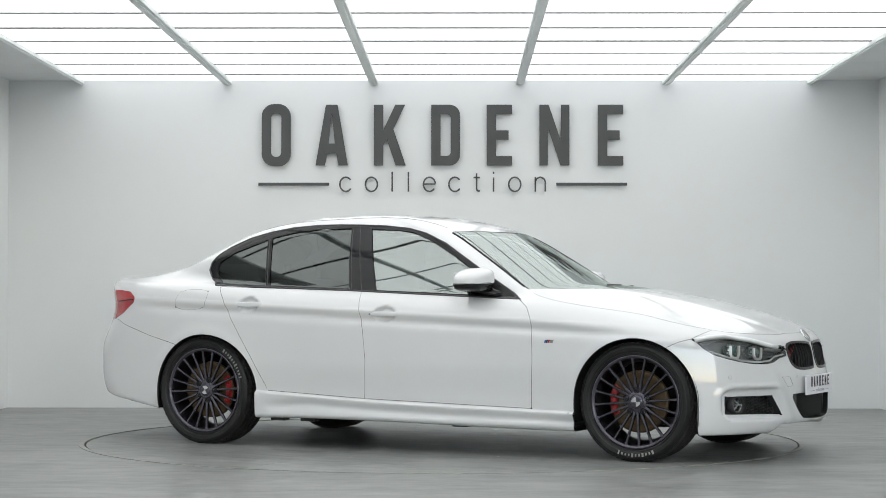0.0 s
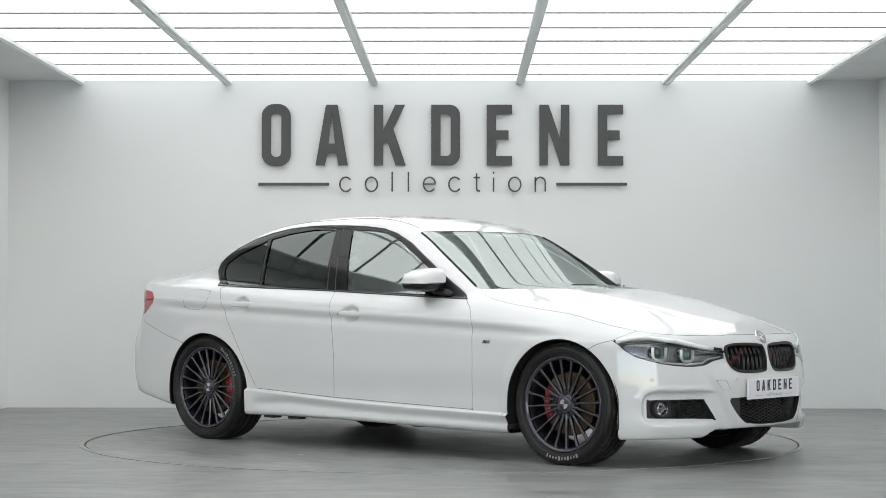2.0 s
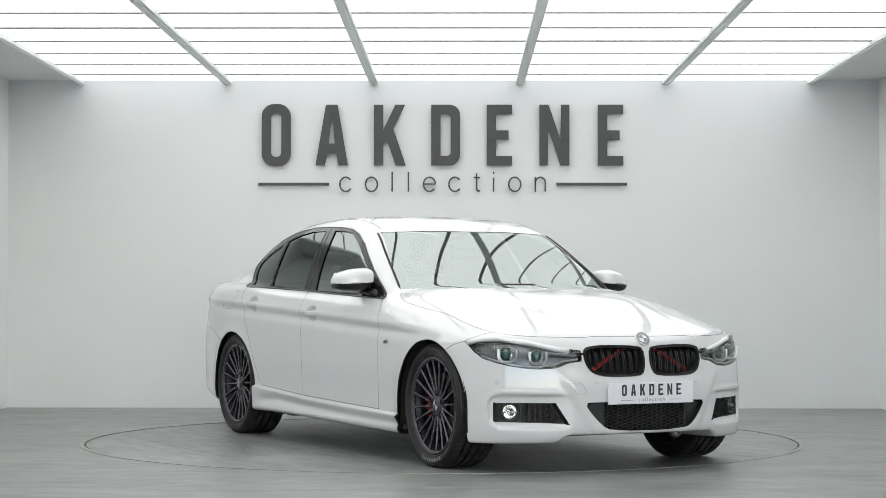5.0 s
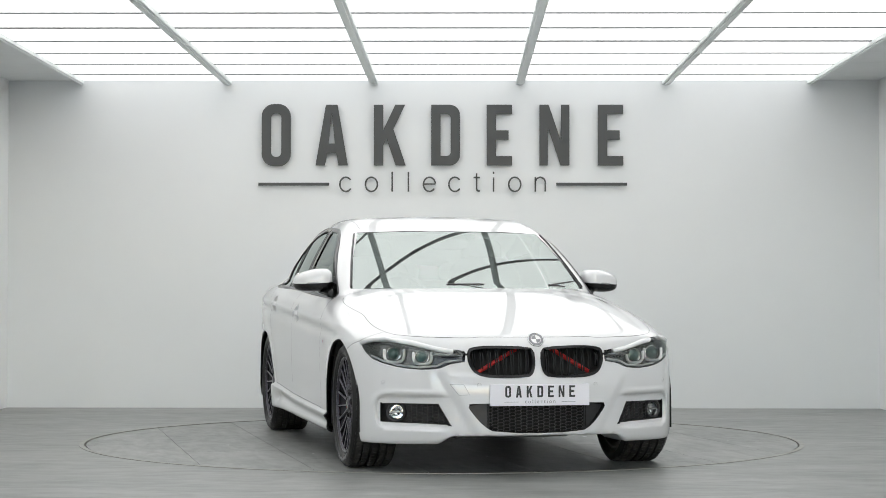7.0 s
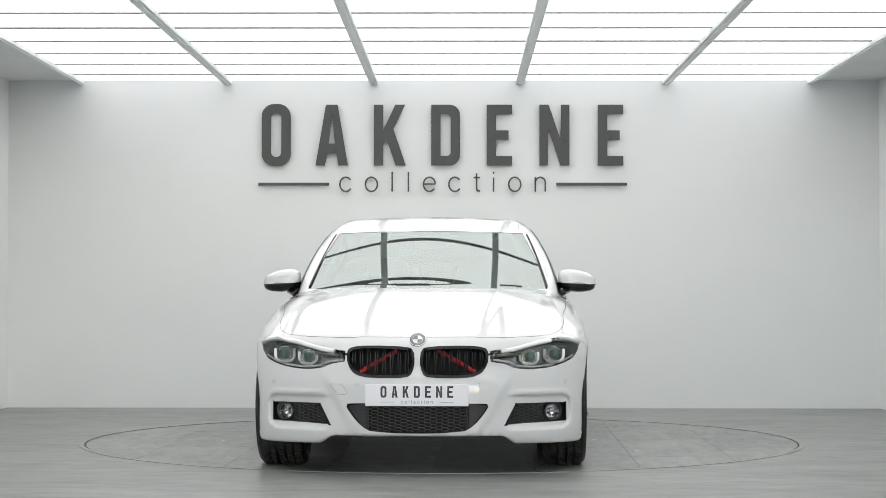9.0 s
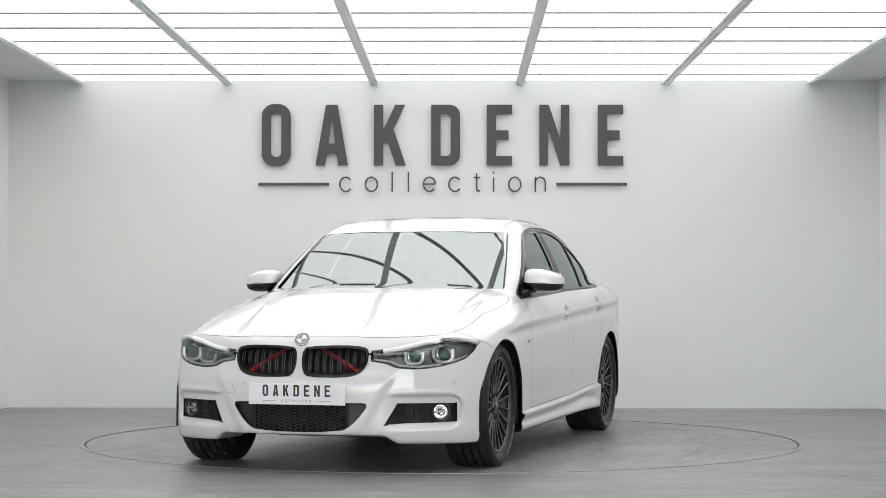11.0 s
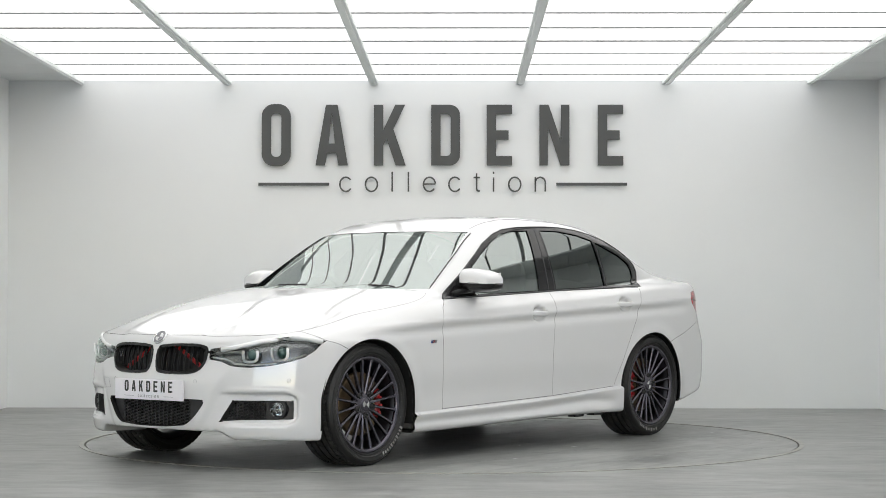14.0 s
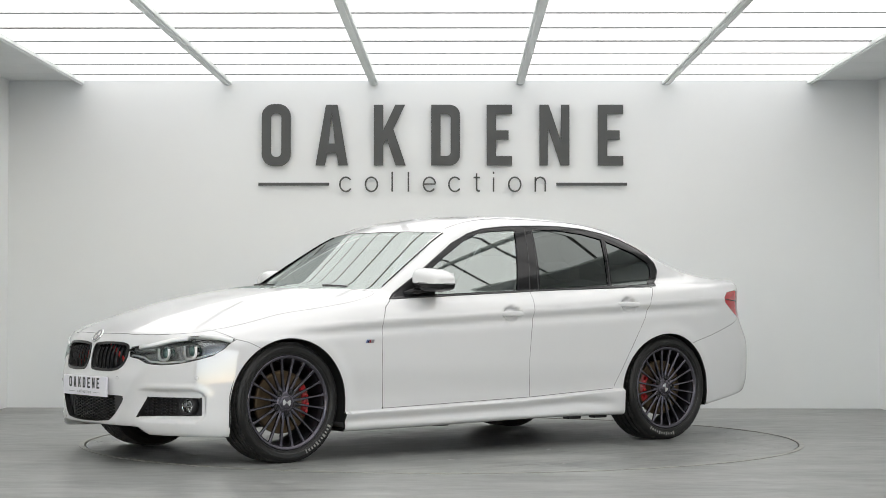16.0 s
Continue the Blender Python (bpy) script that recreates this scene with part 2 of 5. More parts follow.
def build_room():
    w = 0.15
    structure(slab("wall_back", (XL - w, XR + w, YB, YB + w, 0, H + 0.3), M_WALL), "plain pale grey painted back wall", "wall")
    structure(slab("wall_left", (XL - w, XL, BAY_Y, YB, 0, H + 0.3), M_WALL_SIDE_LIT), "plain pale grey painted side wall", "wall")
    structure(slab("wall_right", (XR, XR + w, BAY_Y, YB, 0, H + 0.3), M_WALL_SIDE_LIT), "plain pale grey painted side wall", "wall")
    # hall behind the camera
    structure(slab("wall_hall_front_left", (-HALL_X, XL - w, BAY_Y - 0.1, BAY_Y + 0.1, 0, HALL_H), M_HALL), "grey hall wall beside the bay", "wall")
    structure(slab("wall_hall_front_right", (XR + w, HALL_X, BAY_Y - 0.1, BAY_Y + 0.1, 0, HALL_H), M_HALL), "grey hall wall beside the bay", "wall")
    structure(slab("wall_hall_over", (XL - w, XR + w, BAY_Y - 0.1, BAY_Y + 0.1, H + 0.3, HALL_H), M_HALL), "grey hall wall above the bay", "wall")
    # unseen rear doorway, added to let sky light reach the car's sides
    for k, dims in enumerate(((-HALL_X, -6.5, 0, HALL_H), (6.5, HALL_X, 0, HALL_H), (-6.5, 6.5, 4.2, HALL_H))):
        structure(slab("wall_hall_rear_%d" % (k + 1), (dims[0], dims[1], HALL_Y - 0.2, HALL_Y, dims[2], dims[3]), M_HALL), "unseen grey hall wall round an added wide open doorway", "wall")
    structure(slab("ceiling_hall", (-HALL_X, HALL_X, HALL_Y, BAY_Y, HALL_H, HALL_H + 0.2), M_HALL), "grey hall ceiling", "ceiling")
    for sx, nm in ((-1, "left"), (1, "right")):
        x0, x1 = sorted((sx * HALL_X, sx * (HALL_X + 0.2)))
        for k, dims in enumerate(((x0, x1, HALL_Y, -13.0, 0, HALL_H), (x0, x1, -8.2, BAY_Y + 0.1, 0, HALL_H), (x0, x1, -13.0, -8.2, 3.4, HALL_H))):
            structure(slab("wall_hall_%s_%d" % (nm, k + 1), dims, M_HALL), "grey hall wall round an open doorway", "wall")
    # soffits on both sides of the luminous ceiling, with board joints
    for nm, a, b in (("left", XL, LIT_L - 0.03), ("right", LIT_R + 0.03, XR)):
        bm = bmesh.new()
        ys = [YB] + [2.80 - 0.642 * k for k in range(15)] + [BAY_Y]
        for y1, y0 in zip(ys, ys[1:]):
            box(bm, a, b, y0 + 0.003, y1 - 0.003, H, H + 0.03, bevel=0.002)
        structure(part("ceiling_soffit_" + nm, bm, M_CEIL), "pale grey boarded ceiling strip", "ceiling")
        structure(slab("ceiling_backing_" + nm, (a, b, BAY_Y, YB, H + 0.032, H + 0.1), M_BAR), "dark backing above the boards", "ceiling")
    structure(slab("ceiling_cap", (XL - w, XR + w, BAY_Y, YB + w, H + 0.3, H + 0.4), M_CEIL), "plain slab over the luminous ceiling", "ceiling")


def build_luminous_ceiling():
    cols = [LIT_L, *BEAMS, LIT_R]
    rows = [YB] + [2.86 - 0.645 * k for k in range(16)]
    root = new("luminous_ceiling")
    root.location = (0, 0, H)
    tagged(root, "luminous stretch ceiling of glowing white panels in a metal grid", "ceiling light")
    # beams running away from the camera
    for i, x in enumerate(cols):
        w = 0.035 if 0 < i < 5 else 0.02
        bm = bmesh.new()
        box(bm, x - w, x + w, rows[-1], YB - 0.002, -0.03, 0.03, bevel=0.006)
        box(bm, x - w * 0.45, x + w * 0.45, rows[-1], YB - 0.002, -0.037, -0.029, bevel=0.002)
        part("beam", bm, M_METALWHITE, root)
    for k, y in enumerate(rows[1:]):
        w = (0.021, 0.013, 0.016, 0.022, 0.021, 0.017)[k % 6]
        part("cross_bar", box(bmesh.new(), LIT_L, LIT_R, y - w, y + w, -0.005, 0.02), M_BAR, root)
    for i in range(5):
        for j in range(len(rows) - 1):
            x0, x1, y0, y1 = cols[i], cols[i + 1], rows[j + 1], rows[j]
            dims = (x0 + 0.02, x1 - 0.02, y0 + 0.012, y1 - 0.012, 0.0, 0.006)
            part("light_panel", box(bmesh.new(), *dims), M_PANEL, root)


# ---------- lettering on the back wall ----------
def extrude_polys(polys, depth, x=0.0, z=0.0):
    """Solid letters from outlines in x and z, standing off the wall; a polygon is (outer, hole or None)."""
    bm = bmesh.new()
    for outer, hole in polys:
        if hole is None:
            vs = [bm.verts.new((x + a, 0, z + b)) for a, b in outer]
            faces = [bm.faces.new(vs)]
        else:
            vo = [bm.verts.new((x + a, 0, z + b)) for a, b in outer]
            vh = [bm.verts.new((x + a, 0, z + b)) for a, b in hole]
            n = len(vo)
            faces = [bm.faces.new((vo[i], vo[(i + 1) % n], vh[(i + 1) % n], vh[i])) for i in range(n)]
        r = bmesh.ops.extrude_face_region(bm, geom=faces)
        bmesh.ops.translate(bm, vec=(0, depth, 0), verts=[v for v in r["geom"] if isinstance(v, bmesh.types.BMVert)])
    bmesh.ops.recalc_face_normals(bm, faces=bm.faces)
    return bm


def round_rect(x0, x1, z0, z1, r, n=6, corners=(1, 1, 1, 1)):
    pts = []
    for k, (cx, cz, a0) in enumerate(((x1 - r, z1 - r, 0), (x0 + r, z1 - r, 90), (x0 + r, z0 + r, 180), (x1 - r, z0 + r, 270))):
        for i in range(n + 1):
            a = radians(a0 + 90 * i / n)
            px, pz = cx + r * math.cos(a), cz + r * math.sin(a)
            if not corners[k]:
                px, pz = cx + r * (1 if k in (0, 3) else -1), cz + r * (1 if k in (0, 1) else -1)
            pts.append((px, pz))
    return pts


def glyph(ch, w, h, s):
    """Condensed capitals, stroke s."""
    if ch == "O":
        return [(round_rect(0, w, 0, h, w * 0.42), round_rect(s, w - s, s, h - s, w * 0.16))]
    if ch == "D":
        return [(round_rect(0, w, 0, h, w * 0.36, corners=(1, 0, 0, 1)), round_rect(s, w - s, s, h - s, w * 0.14, corners=(1, 0, 0, 1)))]
    if ch == "E":
        m = h * 0.5
        return [([(0, 0), (w, 0), (w, s), (s, s), (s, m - s / 2), (w * 0.86, m - s / 2), (w * 0.86, m + s / 2), (s, m + s / 2), (s, h - s), (w, h - s), (w, h), (0, h)], None)]
    if ch == "N":
        return [([(0, 0), (s * 0.9, 0), (s * 0.9, h * 0.62), (w - s * 0.95, 0), (w, 0), (w, h), (w - s * 0.9, h), (w - s * 0.9, h * 0.40), (s * 0.98, h), (0, h)], None)]
    if ch == "K":
        return [([(0, 0), (s, 0), (s, h * 0.33), (s * 1.35, h * 0.44), (w - s * 1.08, 0), (w, 0), (s * 2.08, h * 0.60), (w * 0.98, h), (w * 0.98 - s * 1.05, h), (s, h * 0.58), (s, h), (0, h)], None)]
    if ch == "A":
        c = w / 2
        t = s * 0.62
        left = [(0, 0), (s, 0), (s + w * 0.07, h * 0.20), (c, h * 0.20), (c, h * 0.36), (s + w * 0.115, h * 0.36), (c, h * 0.86), (c, h), (c - t, h)]
        right = [(w - a, b) for a, b in reversed(left)]
        return [(left, None), (right, None)]
    return []


def text_mesh(name, words, size, spacing, depth, thin=0.0):
    """Built-in font lettering turned into a mesh, in the x-z plane, centred."""
    cu = bpy.data.curves.new(name, "FONT")
    cu.body, cu.size, cu.space_character, cu.align_x, cu.extrude, cu.offset = words, size, spacing, "CENTER", depth, thin
    tmp = bpy.data.objects.new(name, cu)
    scene.collection.objects.link(tmp)
    dg = bpy.context.evaluated_depsgraph_get()
    me = bpy.data.meshes.new_from_object(tmp.evaluated_get(dg))
    bpy.data.objects.remove(tmp)
    me.transform(Matrix.Rotation(radians(90), 4, "X"))
    return me


def thin_letter(ch, w=0.048, h=0.114, tall=0.160):
    """Centre lines of light round small letters on a base line; w is half a bowl's width."""
    bowl = lambda a0, a1, n=28: [(w * math.cos(radians(a0 + (a1 - a0) * i / n)), h / 2 + 0.002 + (h / 2) * math.sin(radians(a0 + (a1 - a0) * i / n))) for i in range(n + 1)]
    if ch == "o":
        return [bowl(0, 360)]
    if ch == "c":
        return [bowl(38, 325)]
    if ch == "e":
        return [bowl(4, 325), [(-w, h / 2 + 0.004), (w, h / 2 + 0.004)]]
    if ch == "l":
        return [[(0, 0), (0, tall)]]
    if ch == "i":
        return [[(0, 0), (0, h)], [(0, tall - 0.016), (0, tall)]]
    if ch == "t":
        return [[(0, 0.148), (0, 0.026), (0.004, 0.010), (0.012, 0.006), (0.026, 0.007)], [(-0.024, h), (0.026, h)]]
    arch_ = [(0.040 * math.cos(radians(180 - 180 * i / 14)), 0.072 + 0.044 * math.sin(radians(180 - 180 * i / 14))) for i in range(15)]
    return [[(-0.040, 0), (-0.040, h + 0.004)], arch_ + [(0.040, 0)]]


def stroke(bm, path, width, depth):
    """A flat bar of even width along a path in x and z, with thickness in y."""
    p = [Vector((a, 0, b)) for a, b in path]
    rows = []
    for k, v in enumerate(p):
        d = (p[min(k + 1, len(p) - 1)] - p[max(k - 1, 0)]).normalized()
        n = Vector((-d.z, 0, d.x)) * width / 2
        rows.append([bm.verts.new(v + n + Vector((0, yy, 0)) if sd else v - n + Vector((0, yy, 0))) for sd, yy in ((0, 0), (1, 0), (1, depth), (0, depth))])
    for a, b in zip(rows, rows[1:]):
        for i in range(4):
            bm.faces.new((a[i], a[(i + 1) % 4], b[(i + 1) % 4], b[i]))
    bm.faces.new(rows[0][::-1])
    bm.faces.new(rows[-1])
    bmesh.ops.recalc_face_normals(bm, faces=bm.faces)


def build_sign():
    root = new("wall_lettering")
    root.location = (0, YB, 0)
    tagged(root, "dark grey raised lettering OAKDENE collection mounted on the wall", "sign")
    spans = (("O", -1.482, -1.249), ("A", -1.049, -0.790), ("K", -0.581, -0.326), ("D", -0.121, 0.110), ("E", 0.324, 0.528), ("N", 0.747, 0.987), ("E", 1.215, 1.418))
    for ch, a, b in spans:
        zlo, zhi = (1.938, 2.438) if ch == "O" else (1.945, 2.432)
        bm = extrude_polys(glyph(ch, b - a, zhi - zlo, 0.075), 0.022, a, zlo)
        ob = part("letter", bm, M_LETTER, root)
        ob.location = (0, -0.045, 0)
    centres = (-0.806, -0.601, -0.434, -0.304, -0.135, 0.069, 0.243, 0.379, 0.549, 0.754)
    for ch, x in zip("collection", centres):
        bm = bmesh.new()
        for path in thin_letter(ch):
            stroke(bm, path, 0.0125, 0.012)
        ob = part("small_letter", bm, M_LETTER, root)
        ob.location = (x, -0.036, 1.734)
    for a, b in ((-1.508, -0.940), (0.882, 1.449)):
        part("rule", box(bmesh.new(), a, b, -0.035, -0.02, 1.783, 1.806), M_LETTER, root)
    for ch, a, b in spans:      # stand-off pins
        part("pin", box(bmesh.new(), a + 0.01, a + 0.02, -0.03, 0, 2.0, 2.01), M_LETTER, root)


build_floor()
TURNTABLE = build_turntable()
build_room()
build_luminous_ceiling()
build_sign()


# ================= the car =================
# x forward, y to its left, z up; the origin lies midway between the axles on the ground
FRONT_AXLE, REAR_AXLE, TYRE_R = 1.405, -1.405, 0.326


def spline(xs, ys):
    """Natural cubic spline with straight ends."""
    xs, ys = np.array(xs, float), np.array(ys, float)
    n, h = len(xs), np.diff(xs)
    a = np.eye(n)
    r = np.zeros(n)
    for i in range(1, n - 1):
        a[i, i - 1:i + 2] = h[i - 1], 2 * (h[i - 1] + h[i]), h[i]
        r[i] = 6 * ((ys[i + 1] - ys[i]) / h[i] - (ys[i] - ys[i - 1]) / h[i - 1])
    m = np.linalg.solve(a, r)

    def f(x):
        x = np.asarray(x, float)
        xc = np.clip(x, xs[0], xs[-1])
        i = np.clip(np.searchsorted(xs, xc) - 1, 0, n - 2)
        p, q, hh = xs[i + 1] - xc, xc - xs[i], h[i]
        v = m[i] * p**3 / (6 * hh) + m[i + 1] * q**3 / (6 * hh) + (ys[i] / hh - m[i] * hh / 6) * p + (ys[i + 1] / hh - m[i + 1] * hh / 6) * q
        s0 = (ys[1] - ys[0]) / h[0] - h[0] * m[1] / 6
        s1 = (ys[-1] - ys[-2]) / h[-1] + h[-1] * m[-2] / 6
        return v + np.where(x < xs[0], (x - xs[0]) * s0, 0) + np.where(x > xs[-1], (x - xs[-1]) * s1, 0)
    return f


def smax(a, b, k):
    h = np.maximum(k - np.abs(a - b), 0) / k
    return np.maximum(a, b) + h * h * k / 4


def smin(a, b, k):
    return -smax(-a, -b, k)


def step(a, b, x):
    t = np.clip((x - a) / (b - a), 0, 1)
    return t * t * (3 - 2 * t)


HALF_W = spline([-2.45, -2.2, -1.9, -1.4, -0.8, 0, 0.8, 1.4, 1.75, 2.0, 2.2], [0.70, 0.788, 0.858, 0.896, 0.892, 0.892, 0.890, 0.887, 0.872, 0.838, 0.795])
TOP_MID = spline([-2.45, -2.36, -2.2, -2.0, -1.7, -1.3, 0, 0.6, 0.95, 1.2, 1.45, 1.7, 1.9, 2.05, 2.15, 2.25],
                 [0.985, 1.018, 1.03, 1.038, 1.048, 1.05, 1.0, 0.985, 0.968, 0.938, 0.893, 0.832, 0.772, 0.716, 0.665, 0.58])
TOP_EDGE = spline([-2.45, -2.2, -1.9, -1.37, -0.8, -0.33, 0.3, 0.675, 0.93, 1.165, 1.465, 1.7, 1.9, 2.1],
                  [0.935, 0.960, 0.972, 0.978, 0.946, 0.930, 0.906, 0.890, 0.868, 0.830, 0.772, 0.712, 0.655, 0.585])
NOSE = spline([0, 0.26, 0.45, 0.6, 0.7, 0.78, 0.84, 0.88, 0.91], [2.175, 2.155, 2.105, 2.035, 1.965, 1.880, 1.77, 1.62, 1.35])
NOSE_LEAN = spline([0.10, 0.17, 0.22, 0.30, 0.40, 0.47, 0.55, 0.62, 0.68, 0.74, 0.80], [0.05, 0.012, 0.0, 0.0, 0.0, 0.003, 0.013, 0.028, 0.050, 0.085, 0.13])
TAIL = spline([0, 0.4, 0.6, 0.72, 0.80, 0.86, 0.90], [-2.44, -2.408, -2.345, -2.268, -2.18, -2.02, -1.76])
TAIL_LEAN = spline([0.15, 0.25, 0.35, 0.5, 0.6, 0.7, 0.85, 1.0, 1.1], [0.12, 0.06, 0.012, 0.0, 0.005, 0.05, 0.09, 0.075, 0.10])
SKIRT_Z = spline([-1.2, -0.927, -0.265, 0.80, 1.2], [0.346, 0.334, 0.301, 0.273, 0.262])
BELLY = spline([-2.45, -2.2, -1.75, -1.5, -1.0, 1.0, 1.4, 1.9, 2.2], [0.31, 0.28, 0.21, 0.175, 0.172, 0.155, 0.155, 0.155, 0.165])
CABIN_W = spline([-2.1, -1.8, -1.4, -0.9, -0.3, 0.3, 0.65, 0.95, 1.2], [0.61, 0.70, 0.765, 0.798, 0.806, 0.792, 0.752, 0.70, 0.64])
CABIN_TOP = spline([-2.2, -1.95, -1.7, -1.5, -1.3, -1.05, -0.8, -0.45, -0.1, 0.12, 0.30, 0.46, 0.62, 0.78, 0.95, 1.2],
                   [0.985, 1.055, 1.140, 1.226, 1.302, 1.359, 1.387, 1.402, 1.385, 1.340, 1.273, 1.187, 1.096, 1.002, 0.906, 0.762])


def car_field(x, y, z):
    """Negative inside the bodywork, zero on its skin."""
    ay = np.abs(y)
    crease = 0.79 - 0.045 * x
    d = z - crease
    inset = np.where(d > 0, 0.30 * d * step(0, 0.03, d) + 1.5 * np.maximum(d - 0.10, 0) ** 2, 0)
    inset = inset + 0.013 * np.exp(-((d + 0.036) / 0.028) ** 2) * step(2.0, 1.2, x) * step(-2.0, -1.6, x)
    inset = inset + 0.009 * step(0.52, 0.33, z) * step(1.12, 1.0, x) * step(-1.15, -1.0, x)      # tuck of the doors
    drop = SKIRT_Z(x) - z                                                                        # side skirt: ledge, hollow, flared foot
    sill = step(1.2, 1.1, x) * step(-1.25, -1.1, x)
    inset = inset - 0.024 * step(0.0, 0.016, drop) * sill
    inset = inset + 0.020 * np.exp(-((drop - 0.058 - 0.03 * step(-0.60, -0.95, x)) / 0.030) ** 2) * sill * step(-0.98, -0.76, x)
    inset = inset + 0.05 * step(0.20, 0.12, z)
    inset = inset + 0.030 * step(-1.85, -2.2, x) * step(0.78, 0.96, z)                           # drawn-in tail corners
    for hx, hz in ((-0.132, 0.797), (-1.066, 0.849)):      # cups behind the door handles
        inset = inset + 0.032 * np.exp(-(((x - hx) / 0.062) ** 2 + ((z - hz + 0.000) / 0.040) ** 2) ** 3)
    side = HALF_W(x) - inset
    for ax, r in ((FRONT_AXLE, 0.352), (-1.39, 0.345)):
        rr = np.hypot(x - ax, z - 0.325)
        side = side + 0.009 * np.exp(-((rr - r) / 0.05) ** 2) * step(0.2, 0.3, z)
    top = TOP_MID(x) - (TOP_MID(x) - TOP_EDGE(x)) * (ay / 0.79) ** 3.6
    dome = step(-0.04, 0.04, ay - (0.44 - 0.13 * (x - 1.1)))
    top = top - 0.007 * dome * step(0.95, 1.15, x) * step(0.74, 0.66, ay)
    fs, ft = ay - side, z - top
    f = smax(fs, ft, 0.07)
    # corner intakes of the front bumper lie in a shallow tray; the chin is notched towards the middle
    qy, qz = np.abs(ay - 0.56) - 0.168, np.abs(z - 0.319) - 0.036
    rim = np.hypot(np.maximum(qy, 0), np.maximum(qz, 0)) + np.minimum(np.maximum(qy, qz), 0) - 0.048
    tray = step(0.42, 0.54, ay) * step(0.006, -0.012, rim)
    brow = step(0.44, 0.56, ay) * step(0.30, 0.37, z) * np.exp(-((rim - 0.015) / 0.012) ** 2)
    chin = step(0.215, 0.195, z) * step(0.47, 0.40, ay)
    cheek = step(0.03, -0.03, ay - 0.40 - 0.55 * (z - 0.36)) * step(0.56, 0.44, z)
    nose = NOSE(ay) - NOSE_LEAN(z) - 0.024 * tray + 0.006 * brow + 0.012 * chin + 0.012 * (cheek - 0.6)
    f = smax(f, x - nose, 0.035)
    f = smax(f, (TAIL(ay) + TAIL_LEAN(z)) - x, 0.05)
    f = smax(f, BELLY(x) + 0.04 * step(0.50, 0.42, ay) * step(1.6, 1.8, x) - z, 0.02)
    zz = np.maximum(z, 0.88) - 0.94
    g = ay - (CABIN_W(x) - 0.36 * zz - 0.42 * zz * np.abs(zz))
    xe = x + 0.29 * step(-0.6, 0.2, x) * ay**2 - 0.22 * step(-0.9, -1.5, x) * ay**2
    g = smax(g, (z - (CABIN_TOP(xe) - 0.062 * ay**2)) * 0.85, 0.075)
    g = np.maximum(np.maximum(g, 0.84 - z), -2.15 - x)
    return smin(f, g, 0.022 + 0.05 * step(-1.35, -1.7, x))


def gradient(p, h=0.002):
    g = np.empty_like(p)
    for k in range(3):
        e = np.zeros(3)
        e[k] = h
        g[:, k] = (car_field(*(p + e).T) - car_field(*(p - e).T)) / (2 * h)
    return g


def car_skin(cell=0.016):
    """The half skin (y >= 0) as points and quads: one point in each cell that the skin crosses, drawn onto it."""
    xs, ys, zs = np.arange(-2.56, 2.34, cell), np.arange(-2.5 * cell, 0.99, cell), np.arange(0.10, 1.46, cell)
    v = car_field(*np.meshgrid(xs, ys, zs, indexing="ij"))
    inside = v < 0
    nx, ny, nz = v.shape
    s = inside.astype(np.int8)
    tot = sum(s[a:nx - 1 + a, b:ny - 1 + b, c:nz - 1 + c] for a in (0, 1) for b in (0, 1) for c in (0, 1))
    act = (tot > 0) & (tot < 8)
    idx = -np.ones(act.shape, int)
    idx[act] = np.arange(act.sum())
    acc, cnt = np.zeros((act.sum(), 3)), np.zeros(act.sum())
    I = np.argwhere(act)
    corner = {(a, b, c): v[I[:, 0] + a, I[:, 1] + b, I[:, 2] + c] for a in (0, 1) for b in (0, 1) for c in (0, 1)}
    for ax in range(3):
        for p in ((0, 0), (0, 1), (1, 0), (1, 1)):
            lo = list(p)
            lo.insert(ax, 0)
            hi = list(p)
            hi.insert(ax, 1)
            a, b = corner[tuple(lo)], corner[tuple(hi)]
            m = (a < 0) != (b < 0)
            t = a[m] / (a[m] - b[m])
            q = np.tile(np.array(lo, float), (m.sum(), 1))
            q[:, ax] = t
            acc[m] += q
            cnt[m] += 1
    pts = np.array([xs[0], ys[0], zs[0]]) + (I + acc / cnt[:, None]) * cell
    for _ in range(4):
        g = gradient(pts)
        step_ = (car_field(*pts.T) / np.maximum((g * g).sum(1), 0.5))[:, None] * g
        pts -= np.clip(step_, -cell, cell)
    quads = []
    for ax in range(3):
        a = inside.take(range(0, inside.shape[ax] - 1), ax)
        b = inside.take(range(1, inside.shape[ax]), ax)
        E = np.argwhere(a != b)
        o1, o2 = [k for k in range(3) if k != ax]
        E = E[(E[:, o1] > 0) & (E[:, o2] > 0) & (E[:, o1] < act.shape[o1]) & (E[:, o2] < act.shape[o2])]
        ring = []
        for d1, d2 in ((0, 0), (1, 0), (1, 1), (0, 1)):
            c = E.copy()
            c[:, o1] -= d1
            c[:, o2] -= d2
            ring.append(idx[c[:, 0], c[:, 1], c[:, 2]])
        Q = np.stack(ring, 1)
        sgn = a[E[:, 0], E[:, 1], E[:, 2]]
        flip = sgn if ax != 1 else ~sgn
        Q[~flip] = Q[~flip][:, ::-1]
        quads.append(Q)
    return pts, np.concatenate(quads)


